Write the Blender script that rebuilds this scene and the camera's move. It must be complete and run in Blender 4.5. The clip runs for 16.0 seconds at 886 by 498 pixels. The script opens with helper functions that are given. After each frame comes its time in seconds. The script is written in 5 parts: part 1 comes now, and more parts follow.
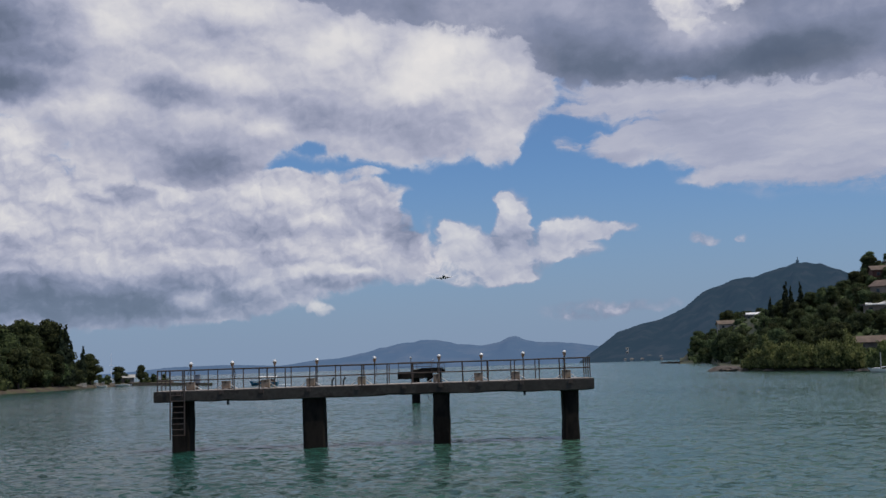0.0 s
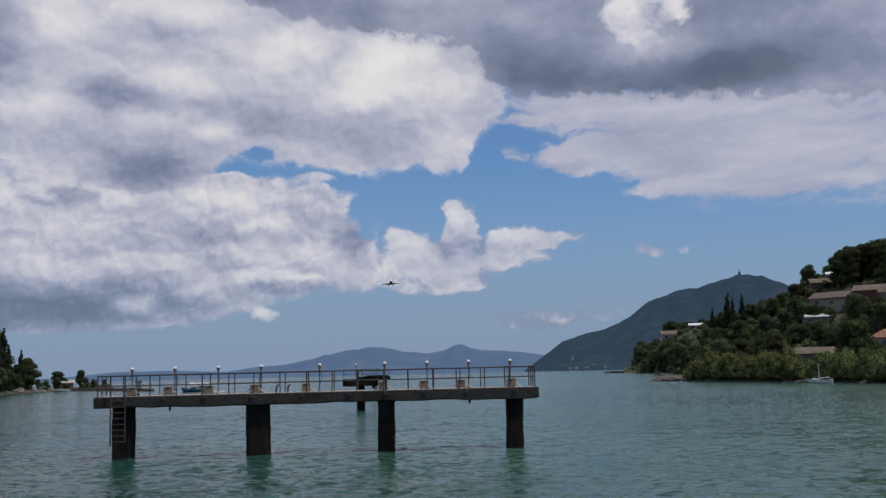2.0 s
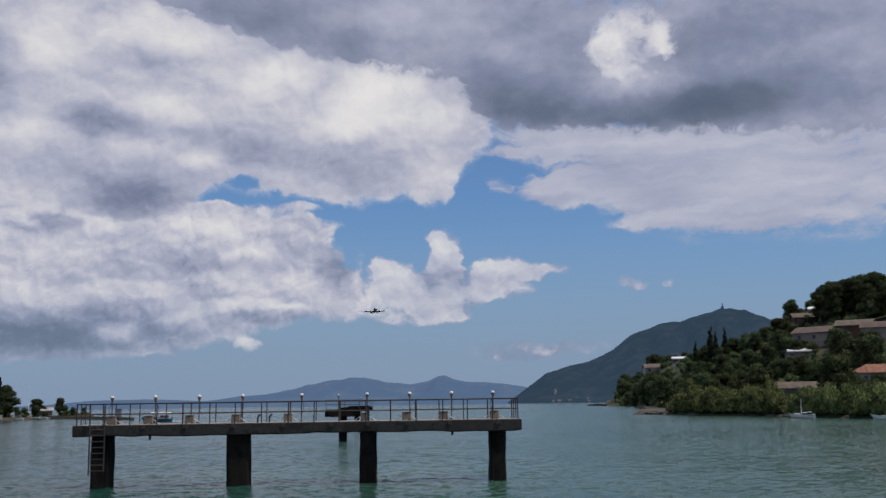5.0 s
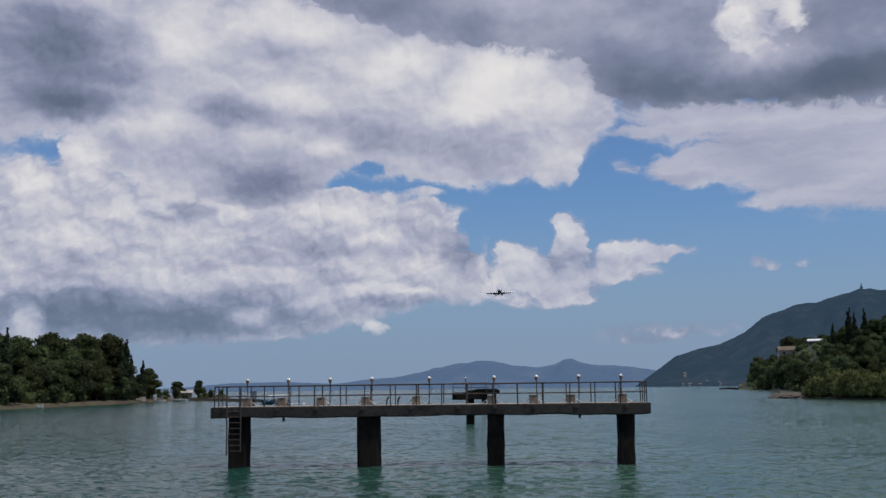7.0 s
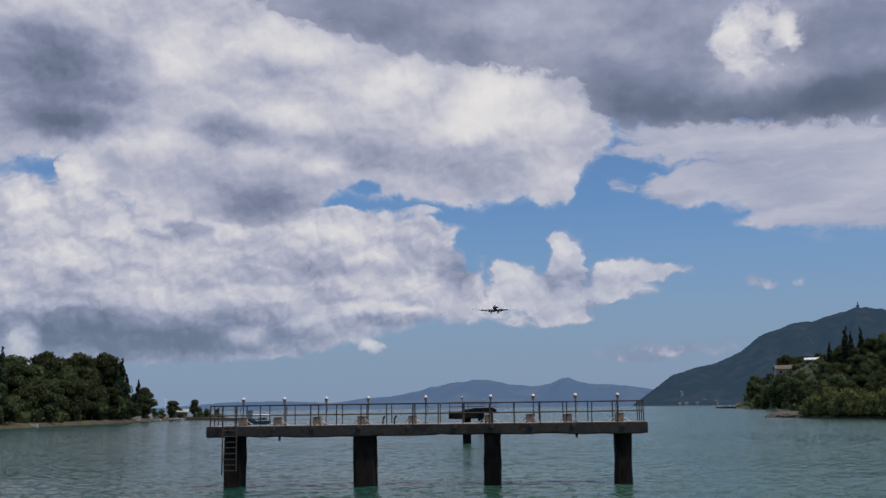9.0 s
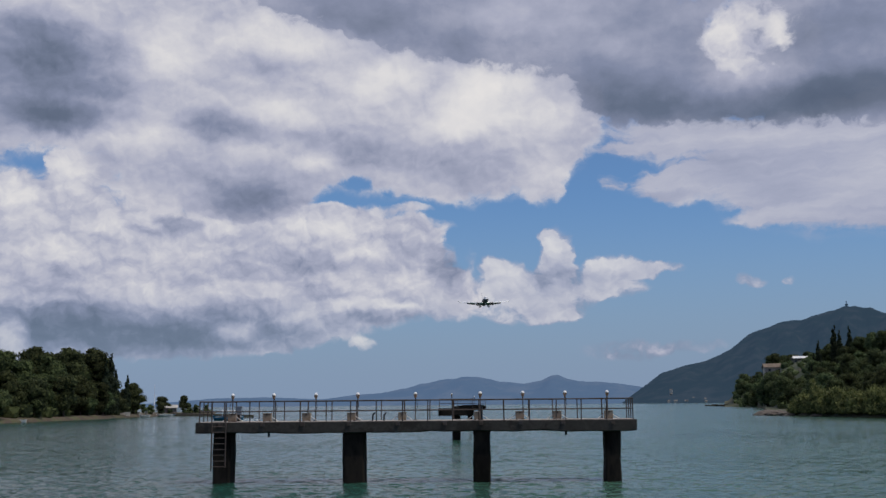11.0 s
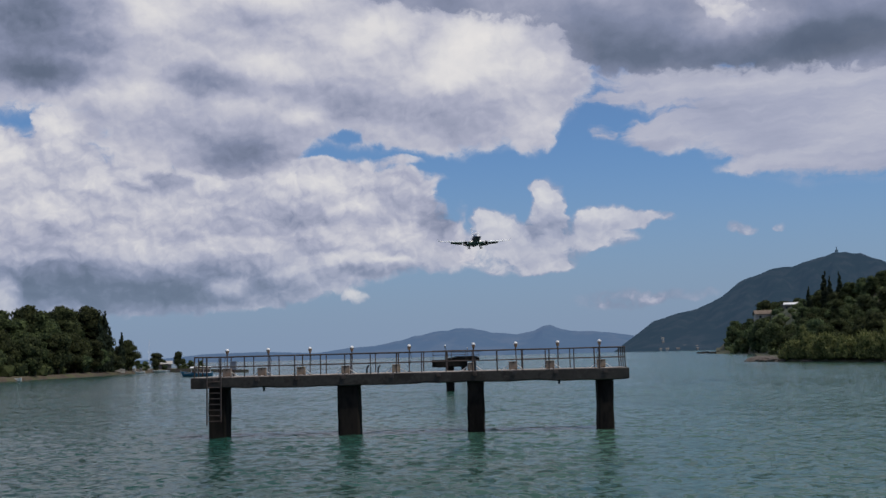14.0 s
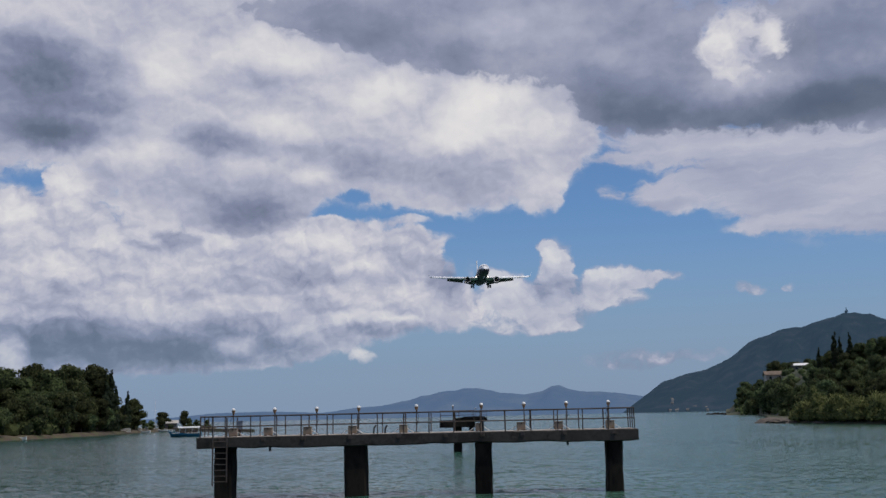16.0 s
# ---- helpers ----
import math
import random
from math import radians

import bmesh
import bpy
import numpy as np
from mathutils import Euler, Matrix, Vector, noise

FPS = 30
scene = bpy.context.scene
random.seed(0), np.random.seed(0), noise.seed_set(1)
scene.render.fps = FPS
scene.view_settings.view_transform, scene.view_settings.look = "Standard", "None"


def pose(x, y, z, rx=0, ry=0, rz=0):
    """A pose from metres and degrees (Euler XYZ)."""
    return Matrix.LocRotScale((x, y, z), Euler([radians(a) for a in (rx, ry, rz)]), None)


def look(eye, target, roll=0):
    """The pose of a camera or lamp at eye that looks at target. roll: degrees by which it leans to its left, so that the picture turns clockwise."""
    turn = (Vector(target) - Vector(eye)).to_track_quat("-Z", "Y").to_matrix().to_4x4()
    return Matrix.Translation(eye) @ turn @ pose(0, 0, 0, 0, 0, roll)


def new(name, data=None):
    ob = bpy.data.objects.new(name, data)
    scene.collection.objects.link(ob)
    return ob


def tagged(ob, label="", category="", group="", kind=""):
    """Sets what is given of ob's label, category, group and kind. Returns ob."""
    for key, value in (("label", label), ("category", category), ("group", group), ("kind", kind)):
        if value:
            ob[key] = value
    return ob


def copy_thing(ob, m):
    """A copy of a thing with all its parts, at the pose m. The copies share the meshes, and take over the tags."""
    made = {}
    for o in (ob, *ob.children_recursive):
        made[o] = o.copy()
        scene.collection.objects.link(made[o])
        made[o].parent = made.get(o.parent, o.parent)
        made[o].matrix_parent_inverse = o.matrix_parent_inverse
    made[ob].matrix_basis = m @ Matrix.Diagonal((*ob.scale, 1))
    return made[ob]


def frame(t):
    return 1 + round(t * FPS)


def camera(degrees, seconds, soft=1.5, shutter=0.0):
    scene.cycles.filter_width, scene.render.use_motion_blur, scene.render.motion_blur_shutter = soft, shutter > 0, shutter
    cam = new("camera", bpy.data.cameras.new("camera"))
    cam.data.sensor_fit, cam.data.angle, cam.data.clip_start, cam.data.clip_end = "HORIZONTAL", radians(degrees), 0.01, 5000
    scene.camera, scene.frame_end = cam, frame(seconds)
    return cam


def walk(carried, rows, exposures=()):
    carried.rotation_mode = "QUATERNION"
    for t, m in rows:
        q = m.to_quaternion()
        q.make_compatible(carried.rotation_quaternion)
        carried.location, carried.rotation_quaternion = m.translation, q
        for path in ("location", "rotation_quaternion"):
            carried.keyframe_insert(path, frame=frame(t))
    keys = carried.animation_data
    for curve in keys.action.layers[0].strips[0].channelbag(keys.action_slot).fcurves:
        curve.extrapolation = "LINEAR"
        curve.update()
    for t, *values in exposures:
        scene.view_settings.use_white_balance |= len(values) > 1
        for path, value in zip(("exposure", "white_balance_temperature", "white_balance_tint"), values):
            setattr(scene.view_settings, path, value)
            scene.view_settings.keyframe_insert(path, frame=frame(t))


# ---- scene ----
cam = camera(46.0, 16.0)
EYE = (0.0, 0.0, 3.7)
# seconds, yaw, pitch, roll
walk(cam, [(t, pose(*EYE, 90 + pitch, roll, yaw)) for t, yaw, pitch, roll in [
    (0, 0.22, 6.41, 1.84), (0.3, -0.42, 5.75, 1.50), (0.5, -2.14, 5.59, 1.37), (1, -2.83, 7.08, 1.77), (1.5, -1.51, 8.04, 1.33),
    (2, -2.75, 6.75, 1.36), (2.5, -2.81, 7.20, 0.98), (3, -2.98, 8.09, 0.48), (3.2, -3.26, 8.37, 0.5), (5.5, -3.69, 8.42, 0.84), (5.8, -1.90, 7.46, 1.08),
    (6, -1.07, 7.66, 1.15), (6.5, 1.66, 7.05, 0.48), (7, 3.20, 7.60, 0.71), (7.5, 3.80, 7.99, 0.61),
    (8, 3.47, 7.86, 0.84), (8.2, 3.07, 8.82, 0.8), (10.5, 2.96, 8.13, 0.67), (11, 2.45, 8.45, 0.51), (11.5, 2.95, 8.44, 0.77),
    (12, 2.80, 8.61, 0.86), (12.5, 2.54, 8.52, 0.77), (13, 2.67, 8.33, 1.21), (13.2, 2.12, 6.72, 1.42), (13.5, 1.80, 6.41, 1.66),
    (14, 2.10, 5.83, 1.46), (14.5, 2.10, 7.51, 1.61), (15, 2.53, 8.06, 1.67), (15.5, 2.13, 8.62, 1.74),
    (16, 2.51, 9.09, 1.25),
]])

# ---- sun, sky and clouds ----
SUN_AZ, SUN_EL = 112.0, 63.0
sun = new("sun", bpy.data.lights.new("sun", "SUN"))
sun.data.energy, sun.data.angle, sun.data.color = 2.6, radians(0.6), (1.0, 0.95, 0.87)
sun.matrix_world = look((900 * math.sin(radians(SUN_AZ)), 900 * math.cos(radians(SUN_AZ)), 900 * math.tan(radians(SUN_EL))), (0, 0, 0))

# clouds, layer by layer: azimuth, elevation, half width, half height (degrees), weight
SHEET_COVER = [
    (18.4, 11.8, 4.91, 2.95, 1.00),
    (14.5, 13.0, 4.85, 1.86, 1.00),
    (10.1, 14.4, 3.26, 0.99, 0.90),
    (17.0, 10.5, 3.88, 1.30, 0.80),
    (21.0, 12.7, 3.16, 3.41, 1.00),
    (24.6, 11.8, 4.98, 3.41, 1.00),
    (9.5, 11.7, 1.84, 0.74, 1.00),
    (11.0, 11.2, 1.32, 0.68, 0.80),
    (12.0, 11.8, 0.99, 0.37, 0.50),
    (6.9, 11.9, 0.61, 0.43, 0.62),
    (7.3, 13.7, 1.21, 0.37, 0.70),
    (8.9, 13.6, 1.35, 0.62, 0.45),
    (11.1, 13.0, 1.18, 0.37, -0.30),
    (18.0, 9.8, 1.23, 0.50, -0.40),
    (15.5, 9.5, 2.54, 0.40, 0.55),
]
SHEET_TONE = [
    (15.1, 12.4, 5.10, 1.24, -0.05),
    (10.0, 11.5, 2.08, 0.78, 0.03),
    (18.7, 10.9, 4.35, 1.24, 0.03),
    (16.6, 13.9, 5.58, 0.93, 0.05),
    (10.0, 11.1, 1.78, 0.37, -0.10),
    (20.7, 9.2, 3.96, 0.78, -0.04),
    (15.8, 10.6, 2.25, 0.78, -0.05),
]
BANK_COVER = [
    (-21.5, 7.3, 7.77, 4.34, 1.00),
    (-13.3, 6.9, 6.88, 3.47, 1.00),
    (-28.6, 6.2, 6.51, 5.89, 1.00),
    (-6.9, 8.5, 4.32, 2.23, 1.00),
    (-8.4, 9.9, 2.91, 0.93, 0.90),
    (-3.9, 7.6, 2.94, 1.74, 0.90),
    (-5.6, 6.0, 4.33, 1.55, 0.90),
    (-1.9, 5.8, 1.86, 1.30, 0.60),
    (-3.7, 9.8, 2.33, 0.56, 0.36),
    (-24.9, 10.8, 1.12, 1.09, 0.80),
    (-22.2, 12.1, 1.32, 1.24, 1.00),
    (-23.1, 12.7, 0.60, 0.62, 0.60),
    (-19.9, 3.8, 9.31, 1.18, 0.90),
    (-12.1, 4.2, 4.52, 1.05, 0.70),
    (-24.6, 3.3, 1.20, 1.12, 0.40),
    (-8.1, 4.5, 2.76, 0.87, 0.60),
    (-6.9, 3.3, 0.86, 0.37, 0.45),
    (-4.1, 10.8, 1.39, 0.28, 0.30),
    (-1.9, 8.0, 0.81, 1.43, -0.50),
]
BANK_TONE = [
    (-19.7, 3.8, 10.18, 1.36, -0.42),
    (-13.3, 5.2, 2.69, 0.62, -0.10),
    (-23.8, 4.6, 3.23, 0.62, -0.08),
    (-22.3, 6.4, 2.75, 0.93, -0.10),
    (-16.3, 8.4, 2.63, 0.68, 0.04),
    (-18.1, 9.1, 1.15, 0.43, -0.07),
    (-16.7, 10.0, 1.31, 0.81, -0.16),
    (-18.6, 9.3, 1.00, 0.31, -0.08),
    (-14.3, 10.2, 2.08, 0.62, 0.16),
    (-9.1, 9.7, 2.60, 0.62, 0.17),
    (-22.4, 12.2, 1.24, 1.09, 0.18),
    (-25.1, 10.9, 1.11, 0.99, 0.16),
    (-22.6, 8.1, 1.92, 0.81, 0.10),
    (-13.6, 4.0, 1.13, 0.47, 0.34),
    (-24.9, 3.5, 1.06, 0.93, 0.36),
    (-6.9, 3.4, 0.74, 0.37, 0.20),
]
BANK_TONE_EAST = [
    (-6.3, 5.2, 2.16, 0.62, 0.10),
    (-6.9, 8.3, 1.23, 0.50, 0.14),
    (-5.3, 4.7, 3.40, 0.43, -0.22),
    (-1.9, 5.2, 2.79, 0.62, 0.09),
    (-2.2, 7.2, 1.24, 1.05, -0.20),
    (-12.1, 7.8, 3.62, 1.05, -0.07),
    (-13.4, 9.6, 1.80, 0.43, 0.10),
    (-9.4, 7.6, 2.45, 0.78, -0.05),
    (-4.4, 8.8, 2.17, 0.81, -0.06),
    (-17.1, 5.9, 3.48, 0.68, 0.05),
    (-20.2, 9.6, 2.26, 0.62, 0.08),
    (-24.1, 9.5, 1.88, 0.68, 0.10),
    (-9.3, 6.0, 1.83, 0.68, -0.08),
    (-21.4, 6.3, 1.11, 0.62, 0.12),
    (-3.8, 6.6, 1.86, 0.68, 0.06),
]
HEAP_COVER = [
    (3.9, 8.1, 0.89, 1.43, 1.10),
    (3.4, 9.0, 0.61, 0.50, 0.70),
    (4.6, 7.6, 0.49, 0.87, 0.60),
    (1.4, 6.6, 1.85, 1.12, 0.85),
    (0.4, 7.4, 0.80, 0.62, 0.60),
    (3.4, 5.9, 2.61, 1.12, 0.80),
    (6.6, 7.1, 1.70, 0.81, 1.00),
    (8.3, 7.0, 1.44, 0.40, 0.70),
    (9.8, 7.0, 1.04, 0.28, 0.45),
    (6.9, 6.1, 1.81, 0.53, 0.60),
    (2.4, 4.9, 2.77, 0.62, 0.50),
    (-1.0, 5.7, 1.71, 0.93, 0.40),
    (3.8, 4.6, 1.38, 0.40, 0.45),
    (5.2, 7.2, 0.37, 0.68, -0.35),
    (2.4, 7.2, 0.43, 0.62, -0.40),
    (14.1, 6.4, 0.74, 0.34, 0.46),
    (16.1, 6.3, 0.50, 0.25, 0.36),
    (7.3, 2.8, 2.41, 0.56, 0.38),
    (11.1, 2.9, 2.05, 0.37, 0.30),
]
HEAP_TONE = [
    (3.7, 8.6, 0.92, 0.74, 0.10),
    (6.6, 7.5, 1.51, 0.43, 0.10),
    (0.9, 7.3, 1.55, 0.56, 0.08),
    (3.9, 6.7, 1.53, 0.99, -0.14),
    (0.6, 6.1, 2.17, 0.74, 0.05),
    (3.8, 5.0, 3.37, 0.81, -0.03),
    (6.8, 6.5, 1.51, 0.43, -0.07),
    (3.1, 6.5, 0.43, 0.81, -0.10),
    (14.1, 6.4, 0.71, 0.37, -0.05),
    (8.5, 2.9, 5.98, 1.24, -0.12),
    (-0.4, 5.2, 1.55, 0.56, 0.06),
]
UPPER_COVER = [
    (-23.3, 17.3, 7.09, 3.88, 1.20),
    (-30.1, 18.2, 6.18, 5.89, 1.20),
    (-16.6, 18.8, 7.61, 4.65, 1.30),
    (-8.2, 18.6, 7.06, 4.96, 1.30),
    (-15.3, 12.9, 5.91, 2.61, 1.00),
    (-12.2, 12.7, 3.17, 1.92, 1.00),
    (-13.1, 11.2, 2.85, 1.55, 0.90),
    (-10.0, 13.1, 1.83, 1.24, 0.60),
    (-17.3, 11.6, 2.03, 1.09, 0.60),
    (-5.0, 14.7, 5.26, 2.95, 1.10),
    (0.8, 15.8, 4.95, 4.03, 1.10),
    (-0.9, 12.8, 4.65, 1.61, 0.80),
    (3.1, 12.7, 1.38, 1.80, 0.80),
    (4.9, 15.4, 1.68, 2.17, 0.80),
    (5.7, 16.3, 0.97, 0.93, 0.60),
    (-21.2, 14.2, 1.96, 0.74, 0.50),
    (-6.9, 12.1, 0.93, 0.37, -0.50),
    (4.0, 11.5, 0.49, 0.62, 0.30),
    (-2.8, 11.9, 1.24, 0.62, 0.30),
]
UPPER_TONE = [
    (-24.4, 16.4, 5.11, 2.95, -0.27),
    (-22.6, 14.7, 3.02, 0.87, -0.20),
    (-25.1, 18.8, 3.74, 1.86, -0.12),
    (-15.0, 14.9, 2.22, 1.05, -0.22),
    (-9.4, 14.6, 3.97, 0.93, -0.12),
    (-12.5, 11.6, 3.31, 1.55, -0.16),
    (-13.1, 11.0, 2.85, 1.30, -0.14),
    (-17.3, 12.5, 3.19, 1.24, -0.06),
    (-5.6, 17.1, 2.63, 1.36, 0.13),
    (0.5, 16.8, 2.79, 2.23, 0.17),
    (-1.1, 16.2, 1.86, 1.86, 0.10),
    (-12.0, 19.9, 3.32, 1.61, 0.13),
    (-11.3, 15.6, 2.12, 0.74, 0.12),
    (-12.9, 18.3, 3.30, 0.81, -0.12),
    (-6.9, 15.6, 2.78, 0.81, 0.04),
    (-16.6, 18.8, 3.22, 1.86, 0.08),
    (3.9, 15.7, 1.69, 0.99, 0.10),
    (-9.5, 18.5, 2.45, 0.93, 0.08),
]
UPPER_TONE_LOW = [
    (-19.5, 14.2, 2.28, 0.81, 0.12),
    (-9.4, 13.2, 1.22, 0.56, 0.10),
    (-1.8, 13.1, 5.89, 1.55, -0.10),
    (-6.9, 13.6, 2.78, 0.93, -0.10),
    (2.9, 13.3, 2.15, 1.24, 0.04),
    (-2.4, 14.8, 2.48, 0.93, 0.06),
    (-16.0, 16.5, 2.06, 0.87, 0.04),
    (1.3, 16.9, 0.56, 0.81, -0.08),
    (-5.0, 17.1, 0.74, 1.05, -0.08),
    (-6.7, 18.5, 0.80, 0.37, -0.06),
    (-20.2, 18.2, 1.13, 1.86, -0.06),
    (-0.2, 18.3, 0.93, 0.93, 0.12),
    (-20.8, 12.6, 0.84, 0.93, -0.08),
    (-13.7, 13.0, 2.69, 0.68, 0.04),
    (-4.3, 18.3, 1.86, 0.93, 0.10),
]
PALL_COVER = [
    (14.8, 18.0, 9.41, 3.47, 1.20),
    (21.3, 17.8, 6.86, 3.66, 1.20),
    (9.3, 17.6, 3.58, 2.42, 1.00),
    (4.7, 20.2, 6.43, 2.42, 1.10),
    (-1.7, 20.7, 5.58, 1.80, 1.00),
    (-7.6, 21.1, 4.00, 1.24, 0.90),
    (-10.8, 21.7, 2.74, 0.74, 0.80),
    (26.3, 17.6, 6.33, 4.34, 1.20),
    (-1.8, 19.4, 3.41, 0.93, 0.40),
    (7.4, 16.6, 2.11, 1.40, 0.50),
    (1.6, 25.3, 21.63, 3.41, 1.20),
    (15.0, 18.5, 3.19, 2.17, -1.35),
    (13.1, 19.3, 1.45, 1.12, -0.50),
    (16.9, 19.2, 1.12, 1.24, -0.50),
]
PALL_TONE = [
    (14.7, 15.5, 7.42, 1.24, -0.19),
    (20.6, 15.8, 5.31, 1.55, -0.19),
    (8.7, 16.4, 3.60, 1.40, -0.15),
    (4.9, 17.8, 3.97, 1.40, -0.06),
    (19.1, 18.3, 2.99, 1.86, -0.05),
    (9.4, 19.6, 4.18, 1.86, -0.02),
    (3.4, 21.1, 4.92, 1.24, 0.08),
    (-6.9, 21.3, 3.70, 1.24, -0.12),
    (-2.4, 20.1, 4.65, 1.24, -0.06),
    (21.4, 19.4, 4.22, 1.24, -0.06),
    (14.7, 16.5, 3.14, 0.93, 0.10),
    (1.5, 20.0, 2.47, 1.24, 0.04),
    (7.5, 19.2, 0.91, 0.56, 0.05),
    (4.7, 18.9, 2.75, 0.93, 0.03),
]
LIT_COVER = [
    (15.0, 18.4, 2.99, 2.33, 1.50),
    (16.9, 18.9, 1.67, 1.86, 0.60),
]
LIT_TONE = [
    (16.6, 19.1, 1.18, 1.12, 0.12),
    (13.5, 19.2, 1.30, 0.74, 0.06),
    (15.3, 18.7, 0.85, 0.43, -0.16),
    (13.9, 17.9, 1.44, 0.68, 0.06),
    (16.5, 17.7, 1.12, 0.78, 0.03),
    (14.7, 16.7, 3.42, 0.81, -0.20),
    (17.5, 18.8, 0.39, 0.68, -0.16),
]


class Nodes:
    """A short hand for node trees."""

    def __init__(self, tree):
        self.t = tree

    def put(self, kind, **inputs):
        n = self.t.nodes.new(kind)
        for k, v in inputs.items():
            key = int(k[1:]) if k[0] == "i" and k[1:].isdigit() else k.replace("_", " ")
            self.set(n, key, v)
        return n

    def set(self, n, key, v):
        if isinstance(v, bpy.types.NodeSocket):
            self.t.links.new(v, n.inputs[key])
        else:
            n.inputs[key].default_value = v

    def math(self, op, a, b=0.0, c=0.0, clamp=False):
        n = self.put("ShaderNodeMath", i0=a, i1=b, i2=c)
        n.operation, n.use_clamp = op, clamp
        return n.outputs[0]

    def vec(self, op, a, b=(0, 0, 0), c=(0, 0, 0)):
        n = self.t.nodes.new("ShaderNodeVectorMath")
        n.operation = op
        for i, v in enumerate((a, b, c)):
            self.set(n, i, v)
        return n.outputs["Value" if op == "LENGTH" else 0]

    def smooth(self, v, lo, hi, a=0.0, b=1.0):
        n = self.t.nodes.new("ShaderNodeMapRange")
        n.interpolation_type = "SMOOTHSTEP"
        for i, x in enumerate((v, lo, hi, a, b)):
            self.set(n, i, x)
        return n.outputs[0]

    def noise(self, v, scale, detail=4.0, rough=0.55, dims="3D", distortion=0.0):
        n = self.t.nodes.new("ShaderNodeTexNoise")
        n.noise_dimensions = dims
        self.set(n, "Vector", v)
        for k, x in (("Scale", scale), ("Detail", detail), ("Roughness", rough), ("Distortion", distortion)):
            n.inputs[k].default_value = x
        return n.outputs["Fac"]

    def ramp(self, v, stops):
        n = self.put("ShaderNodeValToRGB", i0=v)
        e = n.color_ramp.elements
        while len(e) < len(stops):
            e.new(0.5)
        for x, (p, c) in zip(e, stops):
            x.position, x.color = p, (*c, 1)
        return n.outputs[0]

    def mix(self, f, a, b, blend="MIX"):
        n = self.t.nodes.new("ShaderNodeMix")
        n.data_type, n.blend_type = "RGBA", blend
        for i, v in ((0, f), (6, a), (7, b)):
            self.set(n, i, (*v, 1) if isinstance(v, tuple) and len(v) == 3 else v)
        return n.outputs[2]


